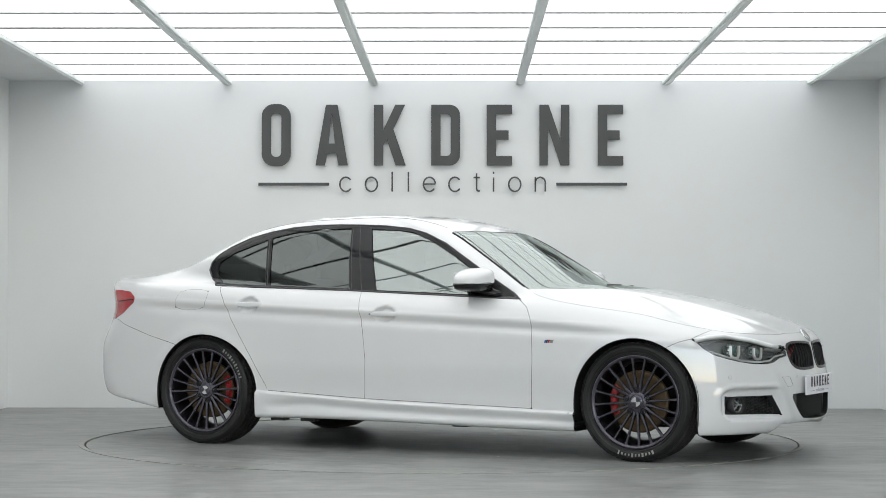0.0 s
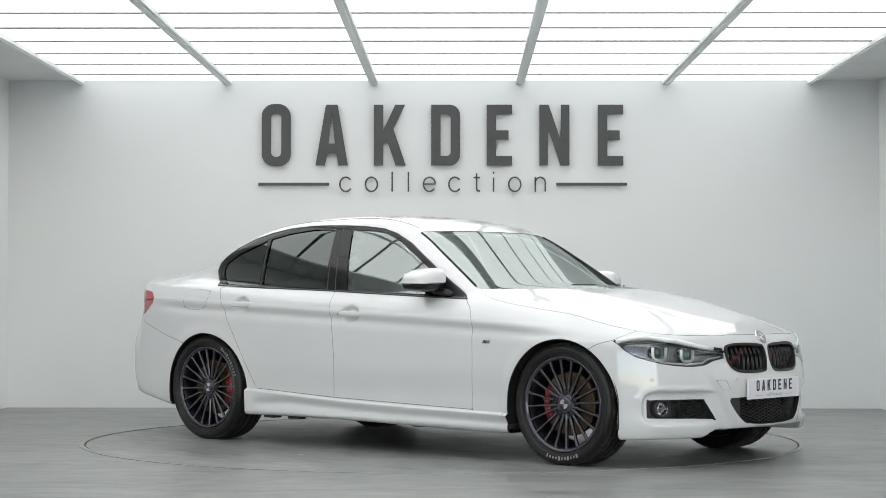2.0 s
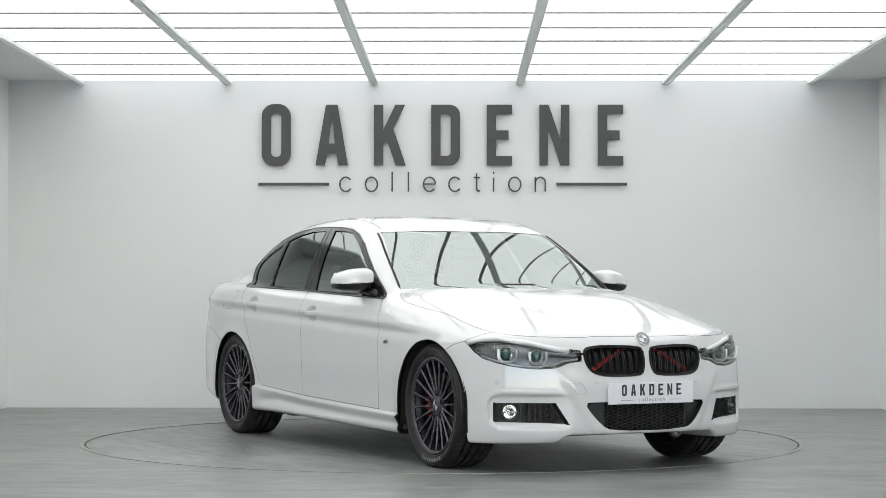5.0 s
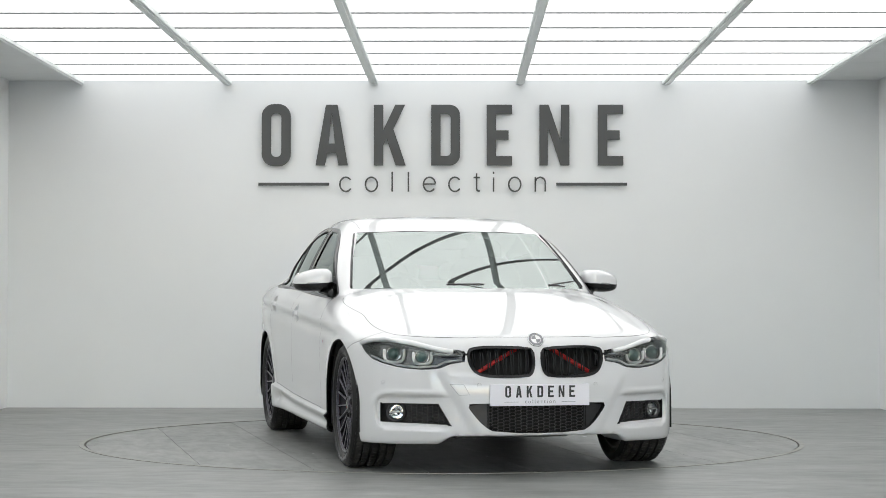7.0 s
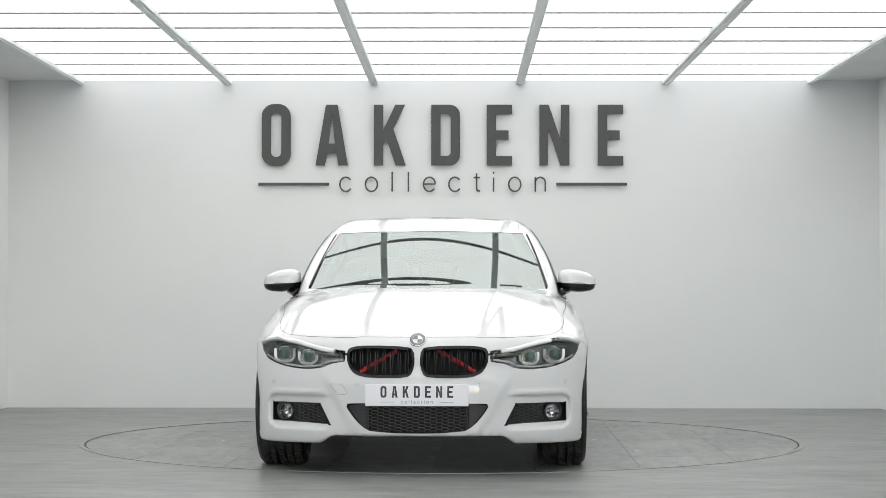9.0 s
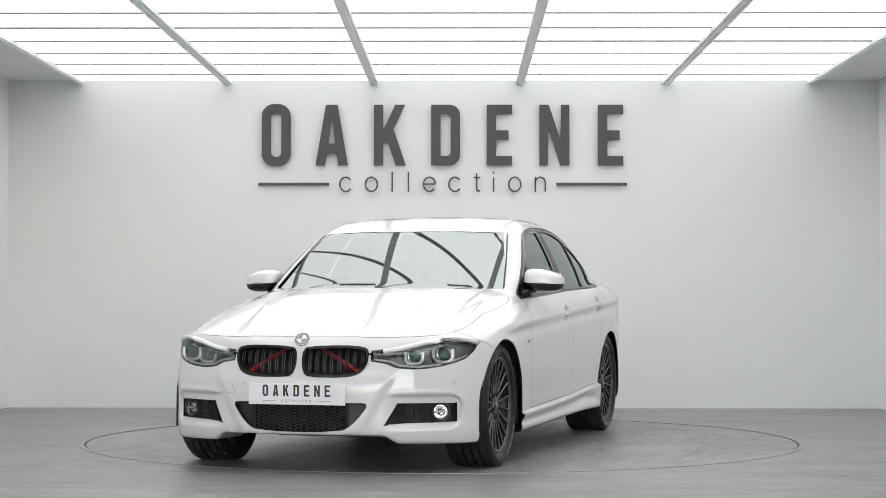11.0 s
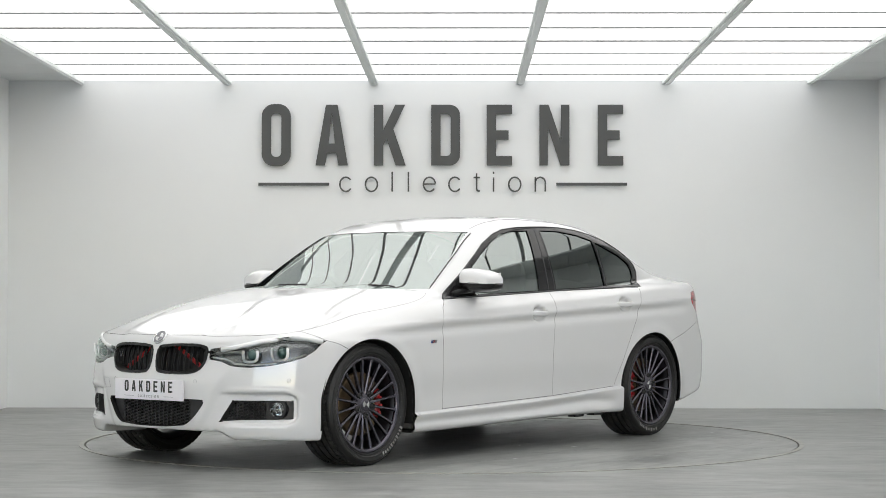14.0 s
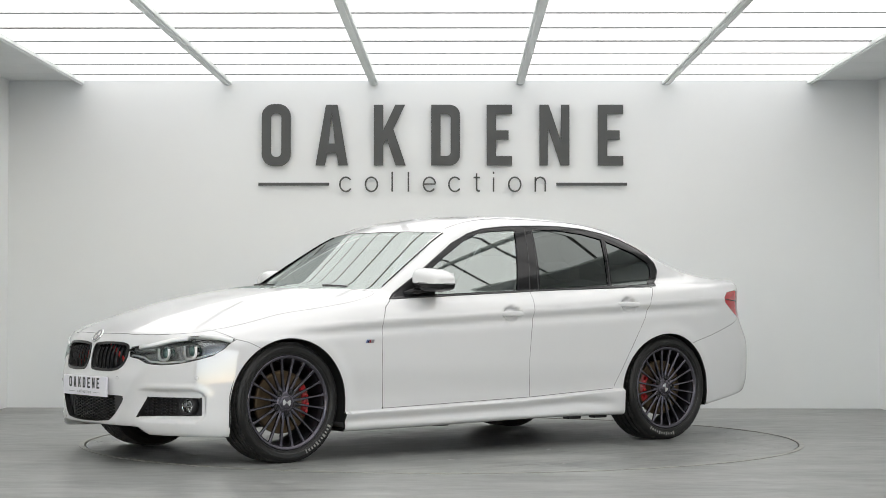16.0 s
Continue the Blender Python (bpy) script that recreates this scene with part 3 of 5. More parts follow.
M_PAINT = mat("white_car_paint", (0.685, 0.69, 0.70), 0.38, coat=1.0, vary=0.008, scale=3)
M_PAINT.node_tree.nodes["Principled BSDF"].inputs["Coat IOR"].default_value = 1.68
M_GLOSS = mat("gloss_black", (0.012, 0.012, 0.013), 0.14, spec=0.35)
M_TRIM = mat("black_trim", (0.014, 0.014, 0.015), 0.09, spec=0.3)
M_MOULD = mat("satin_moulding", (0.055, 0.055, 0.058), 0.28, metal=0.3)
M_PLASTIC = mat("black_plastic", (0.028, 0.028, 0.030), 0.42, vary=0.15, scale=40, bump=0.1, bump_scale=300)
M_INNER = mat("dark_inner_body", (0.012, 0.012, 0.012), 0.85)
M_UNDER = mat("underbody_grey", (0.11, 0.11, 0.11), 0.7, vary=0.3, scale=6)
M_RUBBER = mat("tyre_rubber", (0.010, 0.010, 0.010), 0.45, spec=0.42, vary=0.25, scale=14, bump=0.15, bump_scale=160, rough_vary=0.12)
M_TREAD = mat("dusty_tread", (0.035, 0.034, 0.033), 0.75, vary=0.5, scale=18, bump=0.2, bump_scale=120)
M_RIM = mat("anthracite_alloy", (0.098, 0.093, 0.113), 0.24, metal=0.8, vary=0.1, scale=10)
M_RIM_IN = mat("rim_barrel", (0.022, 0.022, 0.027), 0.30, metal=0.6)
M_DISC = mat("rusty_brake_disc", (0.12, 0.085, 0.05), 0.5, metal=0.7, vary=0.3, scale=20)
M_LAMPBED = mat("lamp_bed_dark", (0.26, 0.262, 0.268), 0.2, metal=0.85)
M_BROW = mat("bright_lamp_trim", (0.88, 0.885, 0.89), 0.22, metal=0.0)
M_RED = mat("red_caliper", (0.36, 0.010, 0.014), 0.35, coat=0.5)
M_REDBAR = mat("red_strut", (0.60, 0.03, 0.03), 0.35)
M_CHROME = mat("chrome", (0.75, 0.76, 0.77), 0.08, metal=1.0)
M_SILVER = mat("silver_plastic", (0.55, 0.56, 0.57), 0.25, metal=0.6)
M_WHITEPL = mat("white_light_ring", (0.93, 0.935, 0.94), 0.3, coat=0.5)
M_LENS = mat("projector_lens", (0.10, 0.20, 0.18), 0.06, coat=1.0, metal=0.2)
M_TAILRED = mat("red_lamp_lens", (0.42, 0.018, 0.024), 0.15, coat=0.4)
M_PLATE = mat("white_plate", (0.86, 0.85, 0.90), 0.35, vary=0.01, scale=6)
M_INK = mat("dark_ink", (0.04, 0.042, 0.045), 0.5)
M_INK_GREY = mat("grey_ink", (0.28, 0.28, 0.30), 0.5)
M_LETTERING = mat("pale_tyre_lettering", (0.27, 0.27, 0.265), 0.6)
M_BLUE = mat("enamel_blue", (0.03, 0.13, 0.42), 0.3)
M_NAVY = mat("enamel_navy", (0.02, 0.03, 0.14), 0.3)
M_LEATHER = mat("black_leather", (0.045, 0.045, 0.047), 0.5, vary=0.1, scale=20, bump=0.1, bump_scale=200)
M_CLOTH = mat("grey_headliner", (0.30, 0.30, 0.29), 0.8)
G_SCREEN = glass_mat("windscreen_glass", (0.76, 0.86, 0.83), 4.5)
G_FRONT = glass_mat("clear_side_glass", (0.56, 0.65, 0.62), 3.4)
G_DARK = glass_mat("privacy_glass", (0.05, 0.055, 0.055), 2.0)
G_LAMP = glass_mat("lamp_cover_glass", (0.94, 0.95, 0.95), 1.6)


# ---------- outlines on the skin; x-z seen from the side, y-z from the front, x-y from above ----------
def chaikin(p, n=2):
    for _ in range(n):
        q = []
        for a, b in zip(p, p[1:] + p[:1]):
            q += [(0.75 * a[0] + 0.25 * b[0], 0.75 * a[1] + 0.25 * b[1]), (0.25 * a[0] + 0.75 * b[0], 0.25 * a[1] + 0.75 * b[1])]
        p = q
    return p


def outline(points, axes, where, smooth=0):
    """A signed distance to a closed outline, negative inside; far outside the part of the body it belongs to."""
    poly = np.array(chaikin(list(points), smooth))

    def g(p):
        out = np.full(len(p), 1.0)
        m = where(p[:, 0], p[:, 1], p[:, 2])
        q = p[m][:, axes]
        best = np.full(len(q), 1e9)
        inside = np.zeros(len(q), bool)
        for a, b in zip(poly, np.roll(poly, -1, 0)):
            e = b - a
            w = q - a
            t = np.clip((w @ e) / max(e @ e, 1e-12), 0, 1)
            best = np.minimum(best, ((w - t[:, None] * e) ** 2).sum(1))
            c = (a[1] <= q[:, 1]) != (b[1] <= q[:, 1])
            xi = a[0] + (q[:, 1] - a[1]) / np.where(abs(e[1]) < 1e-12, 1e-12, e[1]) * e[0]
            inside ^= c & (q[:, 0] < xi)
        out[m] = np.where(inside, -1, 1) * np.sqrt(best)
        return out
    return g


SIDE, FACE, PLAN = [0, 2], [1, 2], [0, 1]
on_side = lambda x, y, z: y > 0.40
on_nose = lambda x, y, z: (x > 1.60) & (z < 0.80)


def arch(ax, r, zc=0.325, ahead=1.0):
    """A wheel opening; ahead stretches its leading half."""
    def g(p):
        dx = p[:, 0] - ax
        dx = np.where(dx > 0, dx / ahead, dx)
        d = np.where(p[:, 2] > zc, np.hypot(dx, p[:, 2] - zc), np.abs(dx)) - r
        return np.where(p[:, 1] > 0.3, d, 1.0)
    return g


DLO = [(-1.345, 0.965), (-1.425, 1.01), (-1.462, 1.06), (-1.462, 1.11), (-1.43, 1.155), (-1.36, 1.20), (-1.223, 1.258), (-1.078, 1.294), (-0.925, 1.319),
       (-0.747, 1.331), (-0.588, 1.332), (-0.44, 1.328), (-0.274, 1.320), (-0.106, 1.302), (0.014, 1.271), (0.156, 1.211), (0.327, 1.109),
       (0.496, 1.004), (0.694, 0.885), (0.62, 0.889), (-0.406, 0.935)]
ZONES = {
    "arch_front": arch(FRONT_AXLE + 0.005, 0.350), "arch_rear": arch(-1.388, 0.342, ahead=1.12),
    "grille": outline([(0.357, 0.625), (0.335, 0.646), (0.246, 0.655), (0.040, 0.648), (0.018, 0.630), (0.012, 0.57), (0.025, 0.515), (0.050, 0.494),
                       (0.243, 0.492), (0.315, 0.508), (0.352, 0.556)], FACE, on_nose, 1),
    "intake": outline([(0.362, 0.357), (0.33, 0.368), (-0.2, 0.368), (-0.2, 0.215), (0.225, 0.220), (0.285, 0.255), (0.34, 0.320)], FACE, on_nose, 1),
    "vent": outline([(0.755, 0.360), (0.70, 0.363), (0.494, 0.363), (0.437, 0.256), (0.545, 0.262), (0.755, 0.266)], FACE, on_nose),
    "headlight": outline([(0.832, 0.670), (0.782, 0.688), (0.726, 0.692), (0.612, 0.675), (0.5, 0.646), (0.366, 0.626), (0.366, 0.575), (0.439, 0.563),
                          (0.486, 0.542), (0.53, 0.536), (0.576, 0.534), (0.64, 0.539), (0.70, 0.550), (0.75, 0.566), (0.789, 0.585), (0.815, 0.62)], FACE, on_nose),
    "tail_light": outline([(-2.6, 0.936), (-2.096, 0.938), (-1.99, 0.926), (-1.932, 0.890), (-1.942, 0.86), (-2.036, 0.794), (-2.125, 0.757), (-2.6, 0.757)], SIDE,
                          lambda x, y, z: (x < -1.8) & (y > 0.42)),
    "windscreen": outline([(0.555, 1.282), (0.3, 1.290), (-0.3, 1.290), (-0.3, 0.946), (0.3, 0.946), (0.695, 0.942), (0.660, 1.06)], FACE,
                          lambda x, y, z: (x > 0.02) & (z > 0.935) & (y < 0.73)),
    "rear_window": outline([(-1.15, 0.50), (-1.60, 0.58), (-1.70, 0.5), (-1.80, -0.2), (-1.15, -0.2)], PLAN, lambda x, y, z: (x < -1.0) & (z > 1.04) & (y < 0.62)),
    "glass_quarter": outline([(-1.312, 0.974), (-1.385, 1.03), (-1.405, 1.075), (-1.39, 1.115), (-1.30, 1.168), (-1.081, 1.246), (-1.005, 0.966)], SIDE, on_side),
    "glass_rear": outline([(-0.975, 0.965), (-1.051, 1.256), (-0.899, 1.288), (-0.712, 1.307), (-0.502, 1.307), (-0.414, 0.945)], SIDE, on_side),
    "glass_front": outline([(-0.23, 0.936), (-0.361, 1.301), (-0.179, 1.293), (-0.071, 1.277), (0.065, 1.226), (0.224, 1.14), (0.377, 1.047), (0.50, 0.965), (0.52, 0.91), (0.49, 0.907)], SIDE, on_side),
    "window_trim": outline(DLO, SIDE, on_side),
    "bonnet": outline([(2.092, -0.2), (2.092, 0.0), (2.085, 0.20), (2.062, 0.36), (2.005, 0.521), (1.935, 0.628), (1.841, 0.702), (1.70, 0.742), (1.535, 0.757), (1.407, 0.752),
                       (1.14, 0.782), (0.93, 0.785), (0.79, 0.745), (0.715, 0.69), (0.80, 0.62), (0.92, 0.47), (1.02, 0.28), (1.055, 0.0), (1.055, -0.2)], PLAN,
                      lambda x, y, z: z > 0.60, 1),
    "door_rear": outline([(-1.309, 0.958), (-1.247, 0.878), (-1.203, 0.79), (-1.114, 0.645), (-1.045, 0.537), (-0.927, 0.337), (-0.265, 0.304), (-0.258, 0.521),
                          (-0.275, 0.70), (-0.327, 0.931)], SIDE, on_side),
    "door_front": outline([(-0.327, 0.931), (-0.275, 0.70), (-0.258, 0.521), (-0.265, 0.304), (0.80, 0.276), (0.803, 0.411), (0.808, 0.538), (0.806, 0.664),
                           (0.797, 0.771), (0.758, 0.84), (0.690, 0.884)], SIDE, on_side),
    "skirt": outline([(-1.2, 0.350), (-0.927, 0.334), (-0.265, 0.301), (0.80, 0.273), (1.2, 0.262), (1.2, 0.0), (-1.2, 0.0)], SIDE, on_side),
    "bumper_front": outline([(1.84, 1.2), (1.80, 0.72), (1.72, 0.672), (1.656, 0.655), (1.598, 0.627), (1.45, 0.53), (1.45, 0.0), (2.6, 0.0), (2.6, 1.2)], SIDE,
                            lambda x, y, z: x > 1.3),
    "bumper_rear": outline([(-2.13, 0.757), (-2.08, 0.752), (-2.03, 0.726), (-1.788, 0.652), (-1.596, 0.605), (-1.45, 0.56), (-1.45, 0.0), (-2.7, 0.0), (-2.7, 0.757)], SIDE,
                           lambda x, y, z: x < -1.3),
}
FLAP = outline([(-1.600, 0.815), (-1.600, 0.88), (-1.575, 0.94), (-1.375, 0.94), (-1.366, 0.90), (-1.388, 0.815)], SIDE, on_side, 1)
FRAME_W = 0.013
GAP = 0.0012
GAPPED = ("headlight", "tail_light", "bonnet", "door_rear", "door_front", "bumper_front", "bumper_rear")


def cut(bm, g):
    """Splits the faces of bm along g = 0."""
    bm.verts.index_update()
    co = np.array([v.co for v in bm.verts])
    val = g(co)
    val[np.abs(val) < 4e-4] = 0.0
    zero = {}
    verts = list(bm.verts)
    for i in np.flatnonzero(val == 0):
        zero[verts[i]] = True
    ed = [(e, e.verts[0].index, e.verts[1].index) for e in bm.edges]
    ia = np.array([t[1] for t in ed])
    ib = np.array([t[2] for t in ed])
    cross = val[ia] * val[ib] < 0
    faces = set()
    for k in np.flatnonzero(cross):
        e, a, b = ed[k]
        if abs(val[a]) > 0.2 or abs(val[b]) > 0.2:
            continue
        faces.update(e.link_faces)
        t = val[a] / (val[a] - val[b])
        _, nv = bmesh.utils.edge_split(e, verts[a], t)
        zero[nv] = True
    for v in list(zero):
        faces.update(v.link_faces)
    for f in faces:
        z = [i for i, v in enumerate(f.verts) if v in zero]
        n = len(f.verts)
        if len(z) == 2 and (z[1] - z[0]) % n not in (1, n - 1):
            bmesh.utils.face_split(f, f.verts[z[0]], f.verts[z[1]])


def make_skin():
    pts, quads = car_skin()
    me = bpy.data.meshes.new("tmp")
    me.from_pydata(pts.tolist(), [], quads.tolist())
    bm = bmesh.new()
    bm.from_mesh(me)
    bpy.data.meshes.remove(me)
    bmesh.ops.bisect_plane(bm, geom=[*bm.verts, *bm.edges, *bm.faces], plane_co=(0, 0, 0), plane_no=(0, 1, 0), clear_inner=True, dist=1e-5)
    for name, g in ZONES.items():
        offs = (-GAP, GAP) if name in GAPPED else (0.0, -FRAME_W) if name == "grille" else (0.0,)
        for o in offs:
            cut(bm, lambda p, g=g, o=o: g(p) - o)
    for o in (0.0, -0.0018):
        cut(bm, lambda p, o=o: FLAP(p) - o)
    for o in (0.0, 0.016):
        cut(bm, lambda p, o=o: np.where((p[:, 1] > 0.6) & (np.abs(p[:, 0]) < 1.2), p[:, 2] - SKIRT_Z(p[:, 0]) + o, 1.0))
    for lo, hi in ((0.391, 0.407), (0.232, 0.252)):      # crisp lips of the corner trays
        for lim in (lo, hi):
            cut(bm, lambda p, lim=lim: np.where((p[:, 0] > 1.6) & (p[:, 1] > 0.38) & (p[:, 1] < 0.80), p[:, 2] - lim, 1.0))
    for lim in (0.764, 0.778):
        cut(bm, lambda p, lim=lim: np.where((p[:, 0] > 1.75) & (p[:, 2] > 0.20) & (p[:, 2] < 0.44), p[:, 1] - lim, 1.0))
    bmesh.ops.triangulate(bm, faces=[f for f in bm.faces if len(f.verts) > 4])
    # back onto the skin after the cuts
    co = np.array([v.co for v in bm.verts])
    for _ in range(2):
        gr = gradient(co)
        d = (car_field(*co.T) / np.maximum((gr * gr).sum(1), 0.05))[:, None] * gr
        d[np.abs(co[:, 1]) < 1e-6, 1] = 0
        co -= np.clip(d, -0.004, 0.004)
    co[np.abs(co[:, 1]) < 1e-4, 1] = 0
    nrm = gradient(co)
    nrm /= np.linalg.norm(nrm, axis=1)[:, None]
    nrm[co[:, 1] == 0, 1] = 0
    bm.verts.index_update()
    faces = [tuple(v.index for v in f.verts) for f in bm.faces]
    bm.free()
    cen = np.array([co[list(f)].mean(0) for f in faces])
    zone = np.array(["body"] * len(faces), dtype=object)
    done = np.zeros(len(faces), bool)
    for name, g in ZONES.items():
        d = g(cen)
        hit = ~done & (d < 0)
        zone[hit] = name
        if name == "grille":
            zone[hit & (d > -FRAME_W)] = "grille_frame"
        if name in GAPPED:
            gap = ~done & (np.abs(d) < GAP)
            zone[gap] = "gap"
            hit = hit | gap
        done |= hit
    # the black strip below the windscreen
    strip = (zone == "body") & (cen[:, 0] > 0.70) & (cen[:, 0] < 1.10) & (cen[:, 1] < 0.60) & (cen[:, 2] > 0.925)
    zone[strip] = "cowl"
    fl = FLAP(cen)
    return co, nrm, faces, zone, fl


SKIN = make_skin()


def even_normals(p):
    """Normals of one evenly bent sheet x(y, z) through the points of a pane."""
    y, z = p[:, 1], p[:, 2] - 1.1
    c = np.linalg.lstsq(np.stack([np.ones_like(y), z, z * z, y**2, y**2 * z], 1), p[:, 0], rcond=None)[0]
    n = np.stack([np.ones_like(y), -(2 * c[3] * y + c[4] * y * z) * BEND_ACROSS, -(c[1] + 2 * c[2] * z * BEND_UP) + EDGE_FLAT * y**2], 1)
    return n / np.linalg.norm(n, axis=1)[:, None]


BEND_ACROSS, BEND_UP, EDGE_FLAT = 0.95, 0.6, -1.8


def skin_part(name, names, material, parent, sides="both", push=0.0, label="", pick=None, even=False):
    """A panel of the bodywork: its zones of the half skin, on one side (+1 left, -1 right) or joined over both."""
    co, nrm, faces, zone, fl = SKIN
    sel = [f for k, f in enumerate(faces) if (zone[k] in names if pick is None else pick(k))]
    used = sorted({i for f in sel for i in f})
    at = {i: k for k, i in enumerate(used)}
    p, n = co[used] + push * nrm[used], nrm[used]
    if even:
        n = even_normals(p)
    polys = [[at[i] for i in f] for f in sel]
    V, N, P = [], [], []
    for s in ((1, -1) if sides == "both" else (sides,)):
        o = len(V)
        V += [(a, s * b, c) for a, b, c in p]
        N += [(a, s * b, c) for a, b, c in n]
        P += [[o + i for i in (q if s > 0 else reversed(q))] for q in polys]
    me = bpy.data.meshes.new(name)
    me.from_pydata(V, [], P)
    me.shade_smooth()
    me.normals_split_custom_set_from_vertices(N)
    me.materials.append(material)
    ob = new(name, me)
    ob.parent = parent
    if label:
        tagged(ob, label)
    return ob


def recess(name, names, depth, material, parent, s, label="", direction=(-1, 0, 0)):
    """The zone sunk into the body, with its side walls."""
    co, nrm, faces, zone, fl = SKIN
    sel = [f for k, f in enumerate(faces) if zone[k] in names]
    used = sorted({i for f in sel for i in f})
    at = {i: k for k, i in enumerate(used)}
    bm = bmesh.new()
    vs = [bm.verts.new((co[i][0], s * co[i][1], co[i][2])) for i in used]
    for f in sel:
        q = [vs[at[i]] for i in f]
        bm.faces.new(q if s > 0 else q[::-1])
    bm.edges.ensure_lookup_table()
    rim = [e for e in bm.edges if len(e.link_faces) == 1 and not all(abs(v.co.y) < 1e-6 for v in e.verts)]
    r = bmesh.ops.extrude_edge_only(bm, edges=rim)
    new_v = [v for v in r["geom"] if isinstance(v, bmesh.types.BMVert)]
    old = [v for v in vs]
    # the new loop stays on the skin, the old faces sink
    bmesh.ops.translate(bm, vec=Vector(direction) * depth, verts=old)
    return part(name, bm, material, parent, label)


def first_inside(axis, a, b, other):
    """Where the skin is first met going along an axis from a towards b."""
    for n in (90, 60):
        t = np.linspace(a, b, n)
        p = [np.full(n, v) for v in other]
        p.insert(axis, t)
        k = int(np.argmax(car_field(*p) < 0))
        a, b = t[max(k - 1, 0)], t[k]
    return float(b)


def nose_x(y, z):
    return first_inside(0, 2.3, 1.4, (y, z))


def side_y(x, z):
    return first_inside(1, 1.0, 0.3, (x, z))


def roof_z(x, y):
    return first_inside(2, 1.5, 0.4, (x, y))


def blob(w, h, d, power=2.5, n=24, m=16):
    """A rounded solid (superellipsoid) of half sizes w, h, d."""
    bm = bmesh.new()
    se = lambda c: math.copysign(abs(c) ** (2 / power), c)
    rows = []
    for j in range(1, m):
        a = -math.pi / 2 + math.pi * j / m
        rows.append([bm.verts.new((w * se(math.cos(a)) * se(math.cos(2 * math.pi * i / n)), h * se(math.cos(a)) * se(math.sin(2 * math.pi * i / n)), d * se(math.sin(a)))) for i in range(n)])
    lo, hi = bm.verts.new((0, 0, -d)), bm.verts.new((0, 0, d))
    for p, q in zip(rows, rows[1:]):
        for i in range(n):
            bm.faces.new((p[i], p[(i + 1) % n], q[(i + 1) % n], q[i]))
    for i in range(n):
        bm.faces.new((lo, rows[0][(i + 1) % n], rows[0][i]))
        bm.faces.new((hi, rows[-1][i], rows[-1][(i + 1) % n]))
    return bm


def tube(bm, path, r, n=8, flat=1.0):
    """A round bar along a path."""
    path = [Vector(p) for p in path]
    rings = []
    for k, p in enumerate(path):
        d = (path[min(k + 1, len(path) - 1)] - path[max(k - 1, 0)]).normalized()
        a = d.orthogonal().normalized()
        b = d.cross(a)
        rings.append([bm.verts.new(p + r * (math.cos(2 * math.pi * i / n) * a + flat * math.sin(2 * math.pi * i / n) * b)) for i in range(n)])
    for p, q in zip(rings, rings[1:]):
        for i in range(n):
            bm.faces.new((p[i], p[(i + 1) % n], q[(i + 1) % n], q[i]))
    bm.faces.new(rings[0][::-1])
    bm.faces.new(rings[-1])
    return bm


